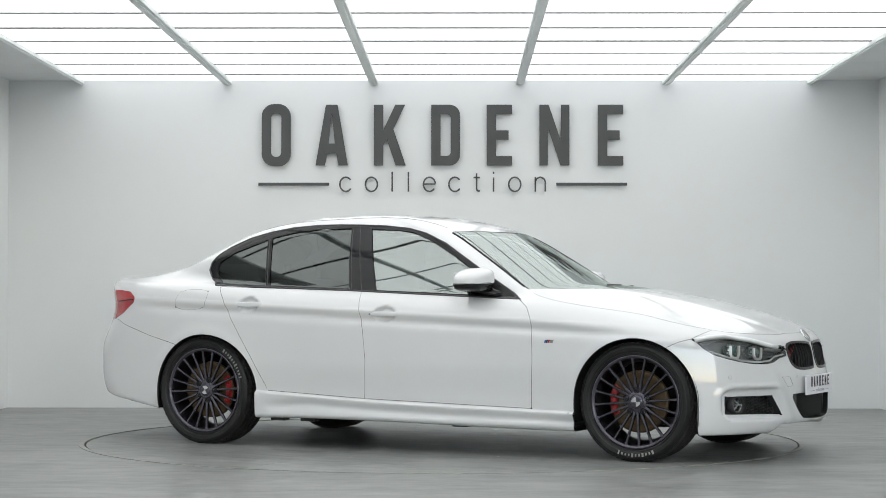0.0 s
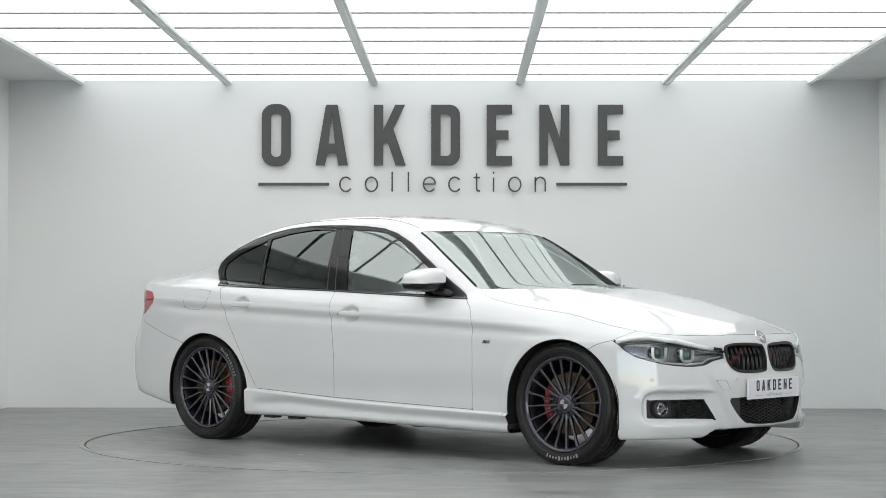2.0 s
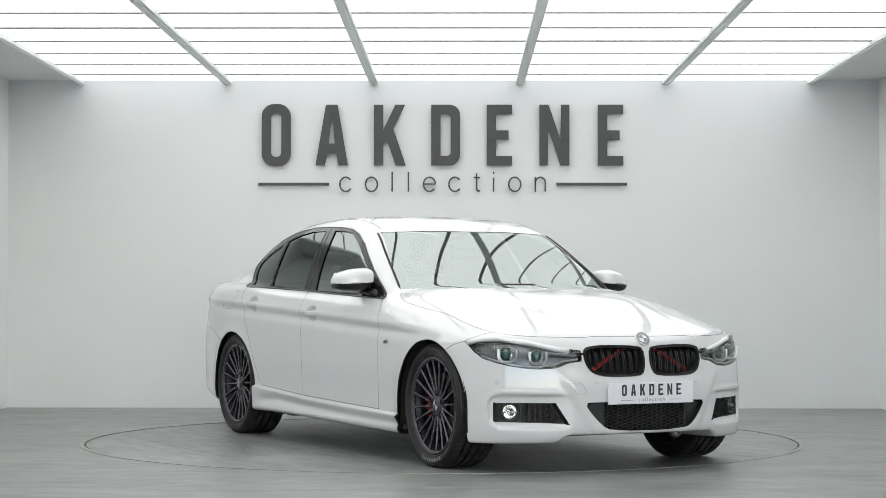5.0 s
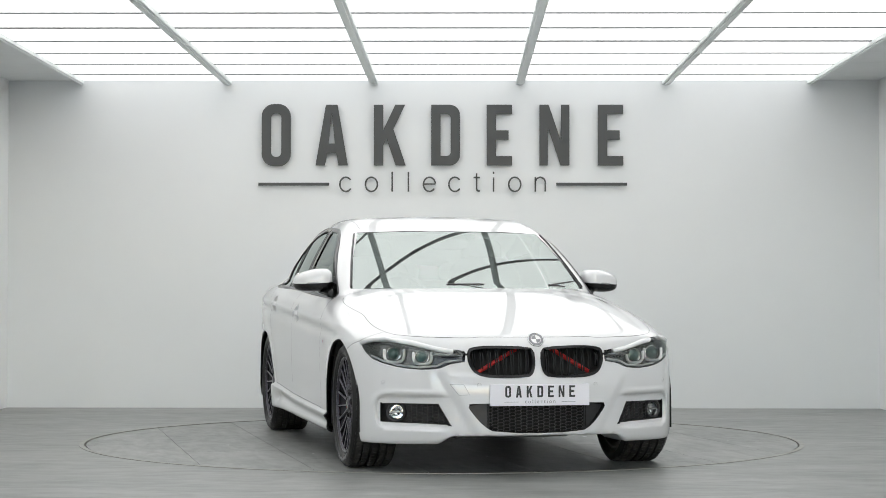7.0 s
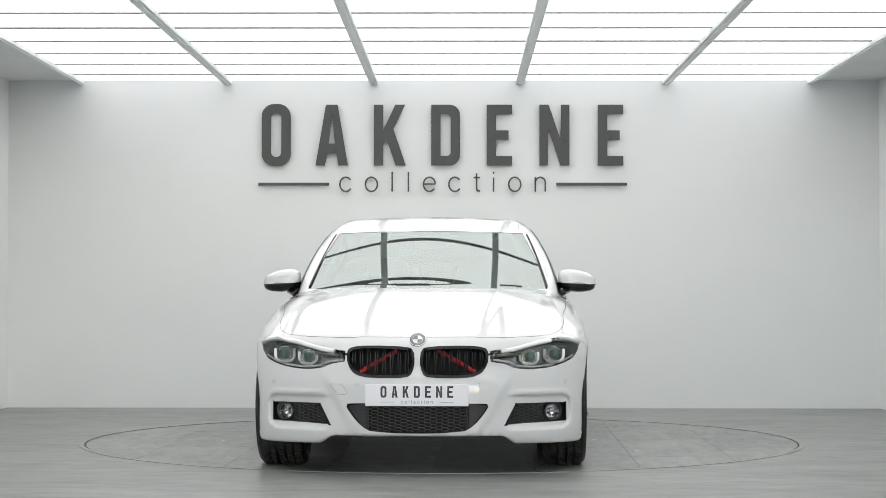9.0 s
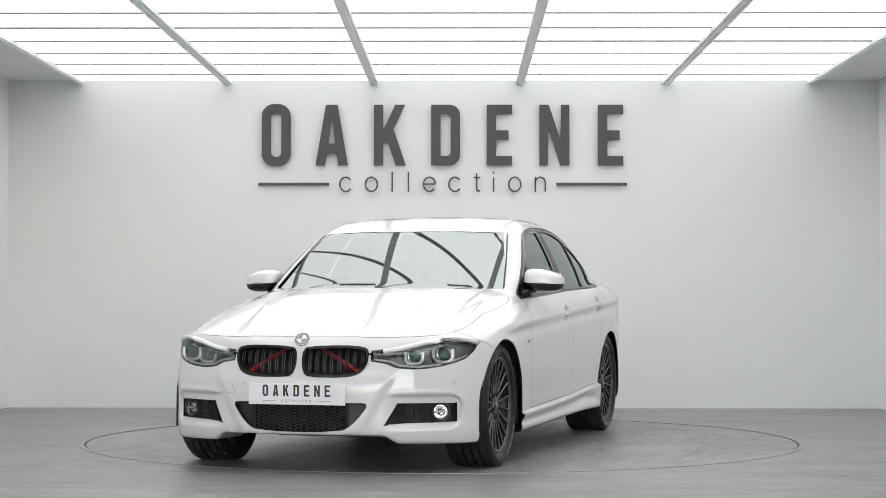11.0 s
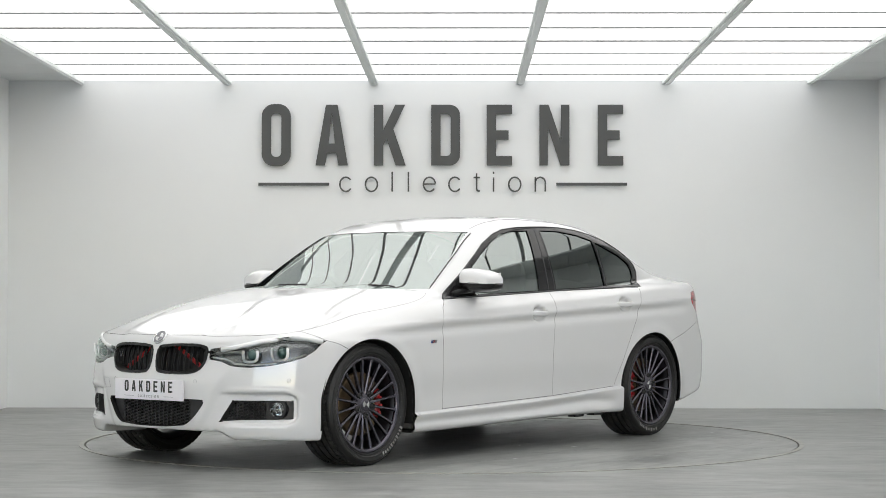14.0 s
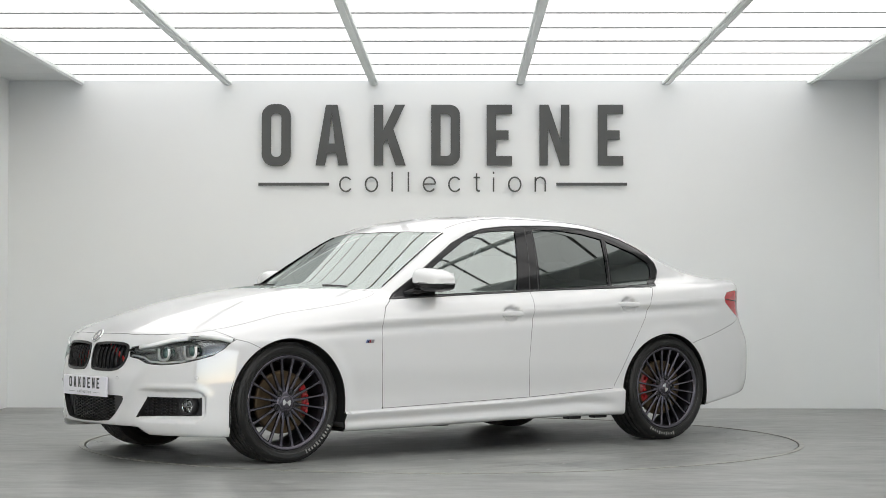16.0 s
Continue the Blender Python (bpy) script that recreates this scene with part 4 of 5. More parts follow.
# ---------- wheels ----------
def build_wheel():
    """One wheel about the y axis, its face towards +y, with parts."""
    w = new("wheel")
    prof = [(0.248, 0.100), (0.260, 0.107), (0.264, 0.114), (0.269, 0.1165), (0.2715, 0.1145), (0.279, 0.1205), (0.297, 0.1235), (0.299, 0.1215), (0.306, 0.120), (0.308, 0.117), (0.318, 0.108), (0.3245, 0.095)]
    for k, yy in enumerate((0.060, 0.018, -0.030, -0.072)):        # tread grooves
        prof += [(0.3260, yy + 0.006), (0.3180, yy + 0.005), (0.3180, yy - 0.005), (0.3260, yy - 0.006)]
    prof += [(0.3245, -0.105), (0.315, -0.120), (0.285, -0.128), (0.255, -0.110), (0.248, 0.100)]
    bm = lathe(prof, 96)
    # shoulder blocks
    for i in range(60):
        a = 2 * math.pi * i / 60
        for yy in (0.088, -0.098):
            r = bmesh.ops.create_cube(bm, size=1.0)
            bmesh.ops.scale(bm, vec=(0.010, 0.030, 0.022), verts=r["verts"])
            bmesh.ops.transform(bm, matrix=Matrix.Rotation(-a, 4, "Y") @ Matrix.Translation((0.3185, yy, 0)), verts=r["verts"])
    tyre = part("tyre", bm, M_RUBBER, w, "black road tyre with pale sidewall lettering", smooth=False)
    bm = bmesh.new()
    for i in range(72):
        for k, yy in enumerate((0.078, 0.039, -0.006, -0.051, -0.088)):
            a = 2 * math.pi * (i + 0.3 * k) / 72
            r = bmesh.ops.create_cube(bm, size=1.0)
            bmesh.ops.scale(bm, vec=(0.004, 0.028, 0.021), verts=r["verts"])
            bmesh.ops.transform(bm, matrix=Matrix.Rotation(-a, 4, "Y") @ Matrix.Translation((0.3262, yy, 0)) @ Matrix.Rotation(radians(18 if k % 2 else -18), 4, "X"), verts=r["verts"])
    tagged(part("tread", bm, M_TREAD, tyre, "dusty worn tread blocks"), kind="stuff")
    # lettering on the sidewall stands as plain bars
    bm = bmesh.new()
    for k in range(11):
        a = radians(-112 + 4.0 * k)
        r = bmesh.ops.create_cube(bm, size=1.0)
        bmesh.ops.scale(bm, vec=(0.021 if k in (0, 3, 6, 10) else 0.013, 0.003, 0.008 if k % 3 else 0.011), verts=r["verts"])
        bmesh.ops.transform(bm, matrix=Matrix.Rotation(-a, 4, "Y") @ Matrix.Translation((0.288, 0.1222, 0)), verts=r["verts"])
    part("sidewall_lettering", bm, M_LETTERING, tyre, "pale bars of sidewall lettering")
    # rim
    part("rim_barrel", lathe([(0.250, 0.104), (0.243, 0.095), (0.232, 0.085), (0.225, 0.05), (0.215, -0.02), (0.225, -0.10), (0.250, -0.105)], 72), M_RIM_IN, w, smooth=True)
    part("rim_lip", lathe([(0.234, 0.090), (0.238, 0.101), (0.246, 0.108), (0.254, 0.110), (0.259, 0.106), (0.258, 0.098), (0.245, 0.090), (0.234, 0.090)], 72), M_RIM, w, "satin anthracite rim lip", smooth=True)
    spoke = None
    for k in range(20):
        a = 2 * math.pi * k / 20 + 0.08
        if spoke is None:
            bm = bmesh.new()
            st = ((0.052, 0.010, 0.058, 0.082), (0.10, 0.0072, 0.066, 0.086), (0.18, 0.0062, 0.076, 0.094), (0.225, 0.0072, 0.084, 0.100), (0.243, 0.011, 0.088, 0.103))
            rings = []
            for r, hw, y0, y1 in st:
                rings.append([bm.verts.new(c) for c in ((r, y0, -hw), (r, y1 - 0.004, -hw), (r, y1, -hw * 0.55), (r, y1, hw * 0.55), (r, y1 - 0.004, hw), (r, y0, hw))])
            for p, q in zip(rings, rings[1:]):
                for i in range(6):
                    bm.faces.new((p[i], p[(i + 1) % 6], q[(i + 1) % 6], q[i]))
            bm.faces.new(rings[0][::-1])
            bm.faces.new(rings[-1])
            bmesh.ops.recalc_face_normals(bm, faces=bm.faces)
            ob = part("spoke", bm, M_RIM, w)
            spoke = ob.data
        else:
            ob = new("spoke", spoke)
            ob.parent = w
        ob.rotation_euler = (0, a, 0)
    part("hub", lathe([(0.0, 0.070), (0.030, 0.072), (0.034, 0.086), (0.040, 0.087), (0.056, 0.082), (0.070, 0.066), (0.073, 0.040), (0.0, 0.040)], 40), M_RIM, w, smooth=True)
    cap = part("centre_cap", lathe([(0.0, 0.0925), (0.028, 0.092), (0.036, 0.089), (0.040, 0.084), (0.041, 0.072)], 32), M_RIM, w, "round silver and dark centre cap", smooth=True)
    bm = bmesh.new()
    for q in (0, 2):
        vs = [bm.verts.new((0, 0.0935, 0))] + [bm.verts.new((0.026 * math.cos(math.pi / 2 * (q + i / 6)), 0.0935, 0.026 * math.sin(math.pi / 2 * (q + i / 6)))) for i in range(7)]
        bm.faces.new(vs)
    part("roundel_quarter", bm, M_SILVER, cap)
    bolt = None
    for k in range(5):
        a = 2 * math.pi * k / 5 + math.pi / 10
        bm = lathe([(0.0, 0.080), (0.008, 0.080), (0.010, 0.074), (0.0125, 0.0755), (0.014, 0.082), (0.0165, 0.082), (0.018, 0.07)], 12)
        bmesh.ops.translate(bm, vec=(0.064 * math.cos(a), 0.007, 0.064 * math.sin(a)), verts=bm.verts)
        part("wheel_bolt", bm, M_GLOSS, w, smooth=True)
    return w


def build_brake(parent, x, s, rear):
    """Brake disc and caliper behind a wheel; they stay with the hub carrier."""
    bm = lathe([(0.06, 0.0), (0.155, 0.0), (0.17, 0.002), (0.172, -0.02), (0.06, -0.02)], 48)
    ob = part("brake_disc", bm, M_DISC, parent, "rusty brake disc", smooth=True)
    ob.location = (x, s * 0.790, TYRE_R)
    if s < 0:
        ob.rotation_euler = (0, 0, math.pi)
    bm = bmesh.new()
    n = 9
    a0 = 178 if not rear else 2
    prev = None
    for k in range(n):
        a = radians(a0 - 32 + 64 * k / (n - 1))
        ring = [bm.verts.new((r * math.cos(a), yy, r * math.sin(a))) for r, yy in ((0.126, -0.02), (0.126, 0.018), (0.132, 0.024), (0.156, 0.022), (0.166, 0.012), (0.168, -0.02))]
        if prev:
            for i in range(6):
                bm.faces.new((prev[i], prev[(i + 1) % 6], ring[(i + 1) % 6], ring[i]))
        else:
            bm.faces.new(ring)
        prev = ring
    bm.faces.new(prev)
    for k in range(4):
        a = radians(a0 - 23 + 46 * k / 3)
        r = bmesh.ops.create_cone(bm, cap_ends=True, segments=14, radius1=0.014, radius2=0.010, depth=0.014)
        bmesh.ops.transform(bm, matrix=Matrix.Translation((0.147 * math.cos(a), 0.030, 0.147 * math.sin(a))) @ Matrix.Rotation(radians(-90), 4, "X"), verts=r["verts"])
    if s < 0:
        bmesh.ops.scale(bm, vec=(1, -1, 1), verts=bm.verts)
    bmesh.ops.recalc_face_normals(bm, faces=bm.faces)
    ob = part("brake_caliper", bm, M_RED, parent, "bright red brake caliper")
    ob.location = (x, s * 0.782, TYRE_R)


# ---------- the whole car ----------
CAR = new("car")
tagged(CAR, "white saloon car with dark multi-spoke wheels on a turntable", "car")


def build_bodywork():
    skin_part("body_shell", ("body",), M_PAINT, CAR, label="glossy white roof, wings and rear quarters")
    skin_part("bonnet", ("bonnet",), M_PAINT, CAR, label="glossy white bonnet with raised centre")
    skin_part("front_bumper", ("bumper_front",), M_PAINT, CAR, label="glossy white sculpted front bumper")
    skin_part("rear_bumper", ("bumper_rear",), M_PAINT, CAR, label="glossy white rear bumper")
    skin_part("windscreen", ("windscreen",), G_SCREEN, CAR, push=-0.003, even=True, label="clear windscreen reflecting the luminous ceiling")
    skin_part("rear_window", ("rear_window",), G_DARK, CAR, push=-0.003)
    for s in (1, -1):
        skin_part("scuttle", ("cowl",), M_PLASTIC, CAR, s, push=-0.006)
    co, nrm, faces, zone, fl = SKIN
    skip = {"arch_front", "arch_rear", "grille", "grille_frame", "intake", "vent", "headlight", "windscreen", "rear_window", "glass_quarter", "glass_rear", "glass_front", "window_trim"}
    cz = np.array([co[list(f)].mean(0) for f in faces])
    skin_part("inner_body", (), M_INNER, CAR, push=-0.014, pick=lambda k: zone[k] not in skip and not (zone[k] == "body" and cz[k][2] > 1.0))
    for s in (1, -1):
        for nm, z, gl, gz in (("front_door", "door_front", G_FRONT, "glass_front"), ("rear_door", "door_rear", G_DARK, "glass_rear")):
            door = skin_part(nm, (z,), M_PAINT, CAR, s, label="glossy white door")
            skin_part("window_pane", (gz,), gl, door, s, push=-0.004, label="clear side window" if gl is G_FRONT else "dark privacy glass")
            xh, zh = (-0.132, 0.797) if nm == "front_door" else (-1.066, 0.849)
            build_handle(door, xh, zh, s, nm == "front_door" and s < 0)
        skin_part("quarter_window", ("glass_quarter",), G_DARK, CAR, s, push=-0.004, label="dark privacy glass")
        skin_part("window_trim", ("window_trim",), M_TRIM, CAR, s, push=0.002, label="gloss black window surround")
        bm = bmesh.new()
        loop = []
        for (x0, z0), (x1, z1) in zip(DLO, DLO[1:] + DLO[:1]):
            for i in range(4):
                x, z = x0 + (x1 - x0) * i / 4, z0 + (z1 - z0) * i / 4
                loop.append((x, s * (side_y(x, z) + 0.001), z))
        tube(bm, loop + loop[:1], 0.0055, 6, 0.8)
        part("window_moulding", bm, M_MOULD, CAR, "satin dark window moulding", smooth=True)
        for (xa, za), (xb, zb) in (((-0.327, 0.938), (-0.445, 1.318)), ((-0.395, 0.942), (-0.490, 1.300)), ((-0.992, 0.962), (-1.068, 1.250))):
            bm = bmesh.new()
            tube(bm, [(xa + (xb - xa) * i / 8, s * (side_y(xa + (xb - xa) * i / 8, za + (zb - za) * i / 8) + 0.0015), za + (zb - za) * i / 8) for i in range(9)], 0.0032, 6)
            part("pillar_seal", bm, M_PLASTIC, CAR)
        skin_part("side_skirt", ("skirt",), M_PAINT, CAR, s)
        tail = skin_part("tail_light", ("tail_light",), M_TAILRED, CAR, s, push=-0.001, label="red tail light lens")
        bm = bmesh.new()
        tube(bm, [(x, s * (side_y(x, z) + 0.0005), z) for x, z in [(-1.945 - 0.02 * i, 0.880 - 0.0015 * i) for i in range(9)]], 0.0035, 6)
        part("lamp_divider", bm, M_TRIM, tail)
    # filler flap on one side only
    skin_part("filler_flap", (), M_PAINT, CAR, -1, push=0.0014, pick=lambda k: fl[k] < -0.0018)
    skin_part("filler_flap_gap", (), M_INK, CAR, -1, push=0.0007, pick=lambda k: -0.0018 <= fl[k] < 0.0)


def build_handle(door, x, z, s, lock):
    y = side_y(x, z)
    bm = blob(0.118, 0.012, 0.0155, 3.0, 28, 12)
    for v in bm.verts:
        v.co.y += 0.027 - 0.85 * v.co.x ** 2
        v.co.z += 0.10 * v.co.x ** 2
        v.co.z *= 1 - 0.6 * abs(v.co.x)
    bmesh.ops.scale(bm, vec=(1, s, 1), verts=bm.verts)
    bmesh.ops.recalc_face_normals(bm, faces=bm.faces)
    ob = part("door_handle", bm, M_PAINT, door, smooth=True)
    ob.location = (x, s * y, z)
    if lock:
        bm = lathe([(0.0, 0.004), (0.006, 0.004), (0.0075, 0.0)], 16)
        bmesh.ops.scale(bm, vec=(1, s, 1), verts=bm.verts)
        c = part("lock_cylinder", bm, M_SILVER, ob, smooth=True)
        c.location = (-0.098, s * 0.028, 0.0)


def build_grilles():
    skin_part("kidney_frame", ("grille_frame",), M_GLOSS, CAR, 1, push=0.004, label="gloss black kidney grille frame")
    skin_part("kidney_frame", ("grille_frame",), M_GLOSS, CAR, -1, push=0.004, label="gloss black kidney grille frame")
    for s in (1, -1):
        back = recess("kidney_recess", ("grille",), 0.075, M_INNER, CAR, s)
        for k in range(8):
            y = 0.052 + 0.0385 * k
            bm = bmesh.new()
            z0, z1 = (0.506, 0.640) if k < 5 else (0.512 + 0.012 * (k - 4), 0.640 - 0.003 * (k - 4))
            for dy in (-0.006, 0.006):
                path = []
                for i in range(7):
                    z = z0 + (z1 - z0) * i / 6
                    path.append((nose_x(y, z) - 0.012 - 0.012 * (abs(i - 3) / 3) ** 2, s * (y + dy), z))
                tube(bm, path, 0.0042, 6)
            part("kidney_slat", bm, M_GLOSS, CAR)
        bm = bmesh.new()
        tube(bm, [(2.070, s * 0.29, 0.520), (2.070, s * 0.085, 0.640)], 0.011, 10)
        part("strut_brace", bm, M_REDBAR, CAR, "red strut brace behind the grille")
    # lower intake with honeycomb
    for s in (1, -1):
        recess("intake_recess", ("intake",), 0.07, M_INNER, CAR, s)
    bm = bmesh.new()
    hexa(bm, -0.2445, 0.245, 0.226, 0.362, 0.036, 0.0168, lambda y, z: nose_x(abs(y), z) - 0.035, lambda y, z: abs(y) < 0.245 - max(0, 0.25 - z) * 0.5)
    tube(bm, [(nose_x(0.25, 0.3) - 0.035, 0.25, 0.228), (nose_x(0.25, 0.3) - 0.035, 0.25, 0.362)], 0.005, 6)
    tube(bm, [(nose_x(0.25, 0.3) - 0.035, -0.25, 0.228), (nose_x(0.25, 0.3) - 0.035, -0.25, 0.362)], 0.005, 6)
    part("honeycomb_grille", bm, M_PLASTIC, CAR, "black honeycomb lower grille")
    for s in (1, -1):
        bm = bmesh.new()
        for y0 in (0.262,):
            vs = [bm.verts.new((nose_x(a, z) - 0.03, s * a, z)) for a, z in ((0.258, 0.366), (0.35, 0.352), (0.325, 0.31), (0.27, 0.245), (0.258, 0.24))]
            bm.faces.new(vs)
        part("intake_blank", bm, M_PLASTIC, CAR)
        recess("vent_recess", ("vent",), 0.05, M_PLASTIC, CAR, s, direction=(-1, -0.05 * s, 0))
        bm = bmesh.new()
        hexa(bm, 0.45, 0.66, 0.266, 0.36, 0.030, 0.0165, lambda y, z: nose_x(y, z) - 0.016, lambda y, z: y < 0.628 and y > 0.452 + (0.363 - z) * -0.53 + 0.05, s)
        part("vent_mesh", bm, M_PLASTIC, CAR)
        # fog lamp
        yy, zz = 0.682, 0.316
        fx = nose_x(yy, 0.315) - 0.020
        fog = new("fog_lamp")
        fog.parent = CAR
        fog.location = (fx, s * yy, zz)
        fog.rotation_euler = (0, 0, s * radians(22) - math.pi / 2)
        bm = lathe([(0.036, -0.03), (0.038, 0.004), (0.044, 0.012), (0.050, 0.008), (0.052, -0.03)], 32)
        part("bezel", bm, M_PLASTIC, fog, smooth=True)
        bm = lathe([(0.0, -0.028), (0.018, -0.024), (0.031, -0.006), (0.037, 0.0)], 32)
        part("reflector", bm, M_CHROME, fog, smooth=True)
        bm = lathe([(0.0, 0.010), (0.02, 0.008), (0.031, 0.003), (0.037, -0.002)], 32)
        part("lens", bm, G_LAMP, fog, smooth=True)
        part("lens_bar", box(bmesh.new(), -0.034, 0.034, -0.004, 0.003, -0.003, 0.003), M_SILVER, fog)


def hexa(bm, y0, y1, z0, z1, w, h, depth, ok, s=1):
    """A honeycomb of thin bars over a span of y and z, following a depth; cells w wide and h high."""
    row, z, hw, fw = 0, z0, w * 0.5, w * 0.32
    while z < z1:
        y = y0 + ((hw + fw) if row % 2 else 0)
        while y < y1:
            if ok(y, z):
                corners = [(y + a, z + b * h * 0.5) for a, b in ((-hw, 0), (-fw, 1), (fw, 1), (hw, 0), (fw, -1), (-fw, -1))]
                x = depth(y, z)
                inn = [(y + (a - y) * 0.86, z + (b - z) * 0.76) for a, b in corners]
                A = [bm.verts.new((x, s * a, b)) for a, b in corners]
                B = [bm.verts.new((x, s * a, b)) for a, b in inn]
                C = [bm.verts.new((x - 0.012, s * a, b)) for a, b in inn]
                for i in range(6):
                    j = (i + 1) % 6
                    bm.faces.new((A[i], A[j], B[j], B[i]))
                    bm.faces.new((B[i], B[j], C[j], C[i]))
            y += 2 * (hw + fw)
        z += h * 0.5
        row += 1


def build_headlights():
    for s in (1, -1):
        lamp = skin_part("headlight", ("headlight",), G_LAMP, CAR, s, push=0.0005, label="clear headlight with twin white light rings")
        recess("lamp_housing", ("headlight",), 0.055, M_LAMPBED, lamp, s, direction=(-0.72, -0.70 * s, 0))
        for yy, zz, r in ((0.690, 0.609, 0.055), (0.562, 0.597, 0.050)):
            x = nose_x(yy, zz) - 0.030
            bm = lathe([(0.0, 0.026), (0.012, 0.024), (0.022, 0.016), (0.029, 0.0), (0.030, -0.03)], 28)
            ob = part("projector_lens", bm, M_LENS, lamp, smooth=True)
            ob.location, ob.rotation_euler = (x - 0.01, s * yy, zz), (0, 0, -math.pi / 2)
            bm = bmesh.new()
            pts = []
            for i in range(41):
                a = math.pi * (0.86 + 1.28 * i / 40)
                c, q = math.cos(a), math.sin(a)
                k = 1 / max(abs(c) ** 3 + abs(q) ** 3, 0.2) ** (1 / 3)
                pts.append((x + 0.014 - 0.25 * abs(r * k * c) * (c * s > 0), s * yy + r * k * c * 0.90, zz + 0.004 + r * k * q * 0.82))
            tube(bm, pts, 0.0078, 8)
            part("light_ring", bm, M_WHITEPL, lamp, smooth=True)
            bm = lathe([(0.032, -0.02), (0.034, 0.004), (0.038, -0.005), (0.040, -0.02)], 32)
            ob = part("chrome_bezel", bm, M_CHROME, lamp, smooth=True)
            ob.location, ob.rotation_euler = (x - 0.008, s * yy, zz), (0, 0, -math.pi / 2)
        # brow, lower edge and inner strip
        bm = bmesh.new()
        path = [(nose_x(y, z) - 0.009, s * y, z) for y, z in ((0.824, 0.663), (0.785, 0.680), (0.726, 0.684), (0.665, 0.676), (0.612, 0.667), (0.55, 0.651), (0.49, 0.636), (0.42, 0.624))]
        tube(bm, path, 0.0135, 10)
        part("lamp_brow", bm, M_BROW, lamp, smooth=True)
        bm = bmesh.new()
        path = [(nose_x(y, z) - 0.010, s * y, z) for y, z in ((0.79, 0.60), (0.74, 0.573), (0.68, 0.556), (0.58, 0.545), (0.50, 0.552), (0.46, 0.572), (0.38, 0.583))]
        tube(bm, path, 0.0055, 8)
        part("lamp_strip", bm, M_BROW, lamp, smooth=True)
        bm = bmesh.new()
        path = [(nose_x(y, z) - 0.014, s * y, z) for y, z in ((0.52, 0.612), (0.46, 0.607), (0.39, 0.603))]
        tube(bm, path, 0.011, 8, 0.5)
        part("lamp_blade", bm, M_SILVER, lamp, smooth=True)


def build_front_details():
    # emblem: plain roundel
    ex = nose_x(0.0, 0.682)
    emb = new("emblem")
    emb.parent = CAR
    emb.location, emb.rotation_euler = (ex + 0.001, 0, 0.682), (radians(0), radians(-38), -math.pi / 2)
    emb.rotation_euler = Euler((radians(38), 0, -math.pi / 2))
    part("roundel", lathe([(0.0, 0.006), (0.026, 0.006), (0.030, 0.004)], 36), M_BROW, emb, smooth=True)
    part("roundel_edge", lathe([(0.038, 0.0), (0.038, 0.0066), (0.0395, 0.0075), (0.0415, 0.0064), (0.042, 0.0)], 36), M_CHROME, emb, smooth=True)
    part("roundel_ring", lathe([(0.0255, 0.0068), (0.038, 0.006), (0.0385, 0.0), (0.0255, 0.0)], 36), M_INK_GREY, emb, "dark grey ring", smooth=True)
    bm = bmesh.new()
    for q in (0, 2):
        bm.faces.new([bm.verts.new((0, 0.0075, 0))] + [bm.verts.new((0.0235 * math.cos(math.pi / 2 * (q + i / 8)), 0.0075, 0.0235 * math.sin(math.pi / 2 * (q + i / 8)))) for i in range(9)])
    part("roundel_quarter", bm, M_INK_GREY, emb)
    # plate
    px = nose_x(0.0, 0.41) + 0.003
    plate = new("show_plate")
    plate.parent = CAR
    plate.location = (px, 0, 0.409)
    part("plate", box(bmesh.new(), -0.002, 0.010, -0.258, 0.258, -0.054, 0.054, bevel=0.002), M_PLATE, plate, "white show plate with dark lettering")
    w, gap, h = 0.030, 0.0555, 0.058
    for k, ch in enumerate("OAKDENE"):
        bm = extrude_polys(glyph(ch, w, h, 0.0098), 0.001, -0.0 + (k - 3) * gap - w / 2, -0.012)
        ob = part("plate_letter", bm, M_INK, plate)
        ob.location, ob.rotation_euler = (0.0118, 0, 0), (0, 0, math.pi / 2)
    me = text_mesh("plate_words", "collection", 0.027, 1.45, 0.0004)
    me.materials.append(M_INK_GREY)
    ob = new("plate_words", me)
    ob.parent, ob.location, ob.rotation_euler = plate, (0.0112, 0, -0.041), (0, 0, math.pi / 2)
    for a in (-1, 1):
        part("plate_rule", box(bmesh.new(), 0.0102, 0.0112, *sorted((a * 0.112, a * 0.185)), -0.0355, -0.0335), M_INK_GREY, plate)
    part("plate_holder", box(bmesh.new(), -0.03, -0.002, -0.20, 0.20, -0.05, 0.045, bevel=0.004), M_PLASTIC, plate)
    # parking sensors
    for s in (1, -1):
        for y, z in ((0.748, 0.466), (0.304, 0.458)):
            nx = nose_x(y, z)
            slope = (nose_x(y - 0.02, z) - nose_x(y + 0.02, z)) / 0.04
            rot = Euler((0, 0, s * math.atan(slope) - math.pi / 2))
            bm = lathe([(0.0, 0.0006), (0.0085, 0.0006), (0.0095, 0.0002)], 20)
            ob = part("parking_sensor", bm, M_PAINT, CAR, smooth=True)
            ob.location, ob.rotation_euler = (nx, s * y, z), rot
            bm = lathe([(0.0095, 0.0002), (0.0104, 0.0007), (0.0110, 0.0002)], 20)
            ob = part("sensor_ring", bm, M_INK_GREY, CAR, smooth=True)
            ob.location, ob.rotation_euler = (nx, s * y, z), rot
    # tow-eye cover outline
    bm = bmesh.new()
    cor = [(0.443, 0.461), (0.378, 0.461), (0.352, 0.410), (0.402, 0.408)]
    path = []
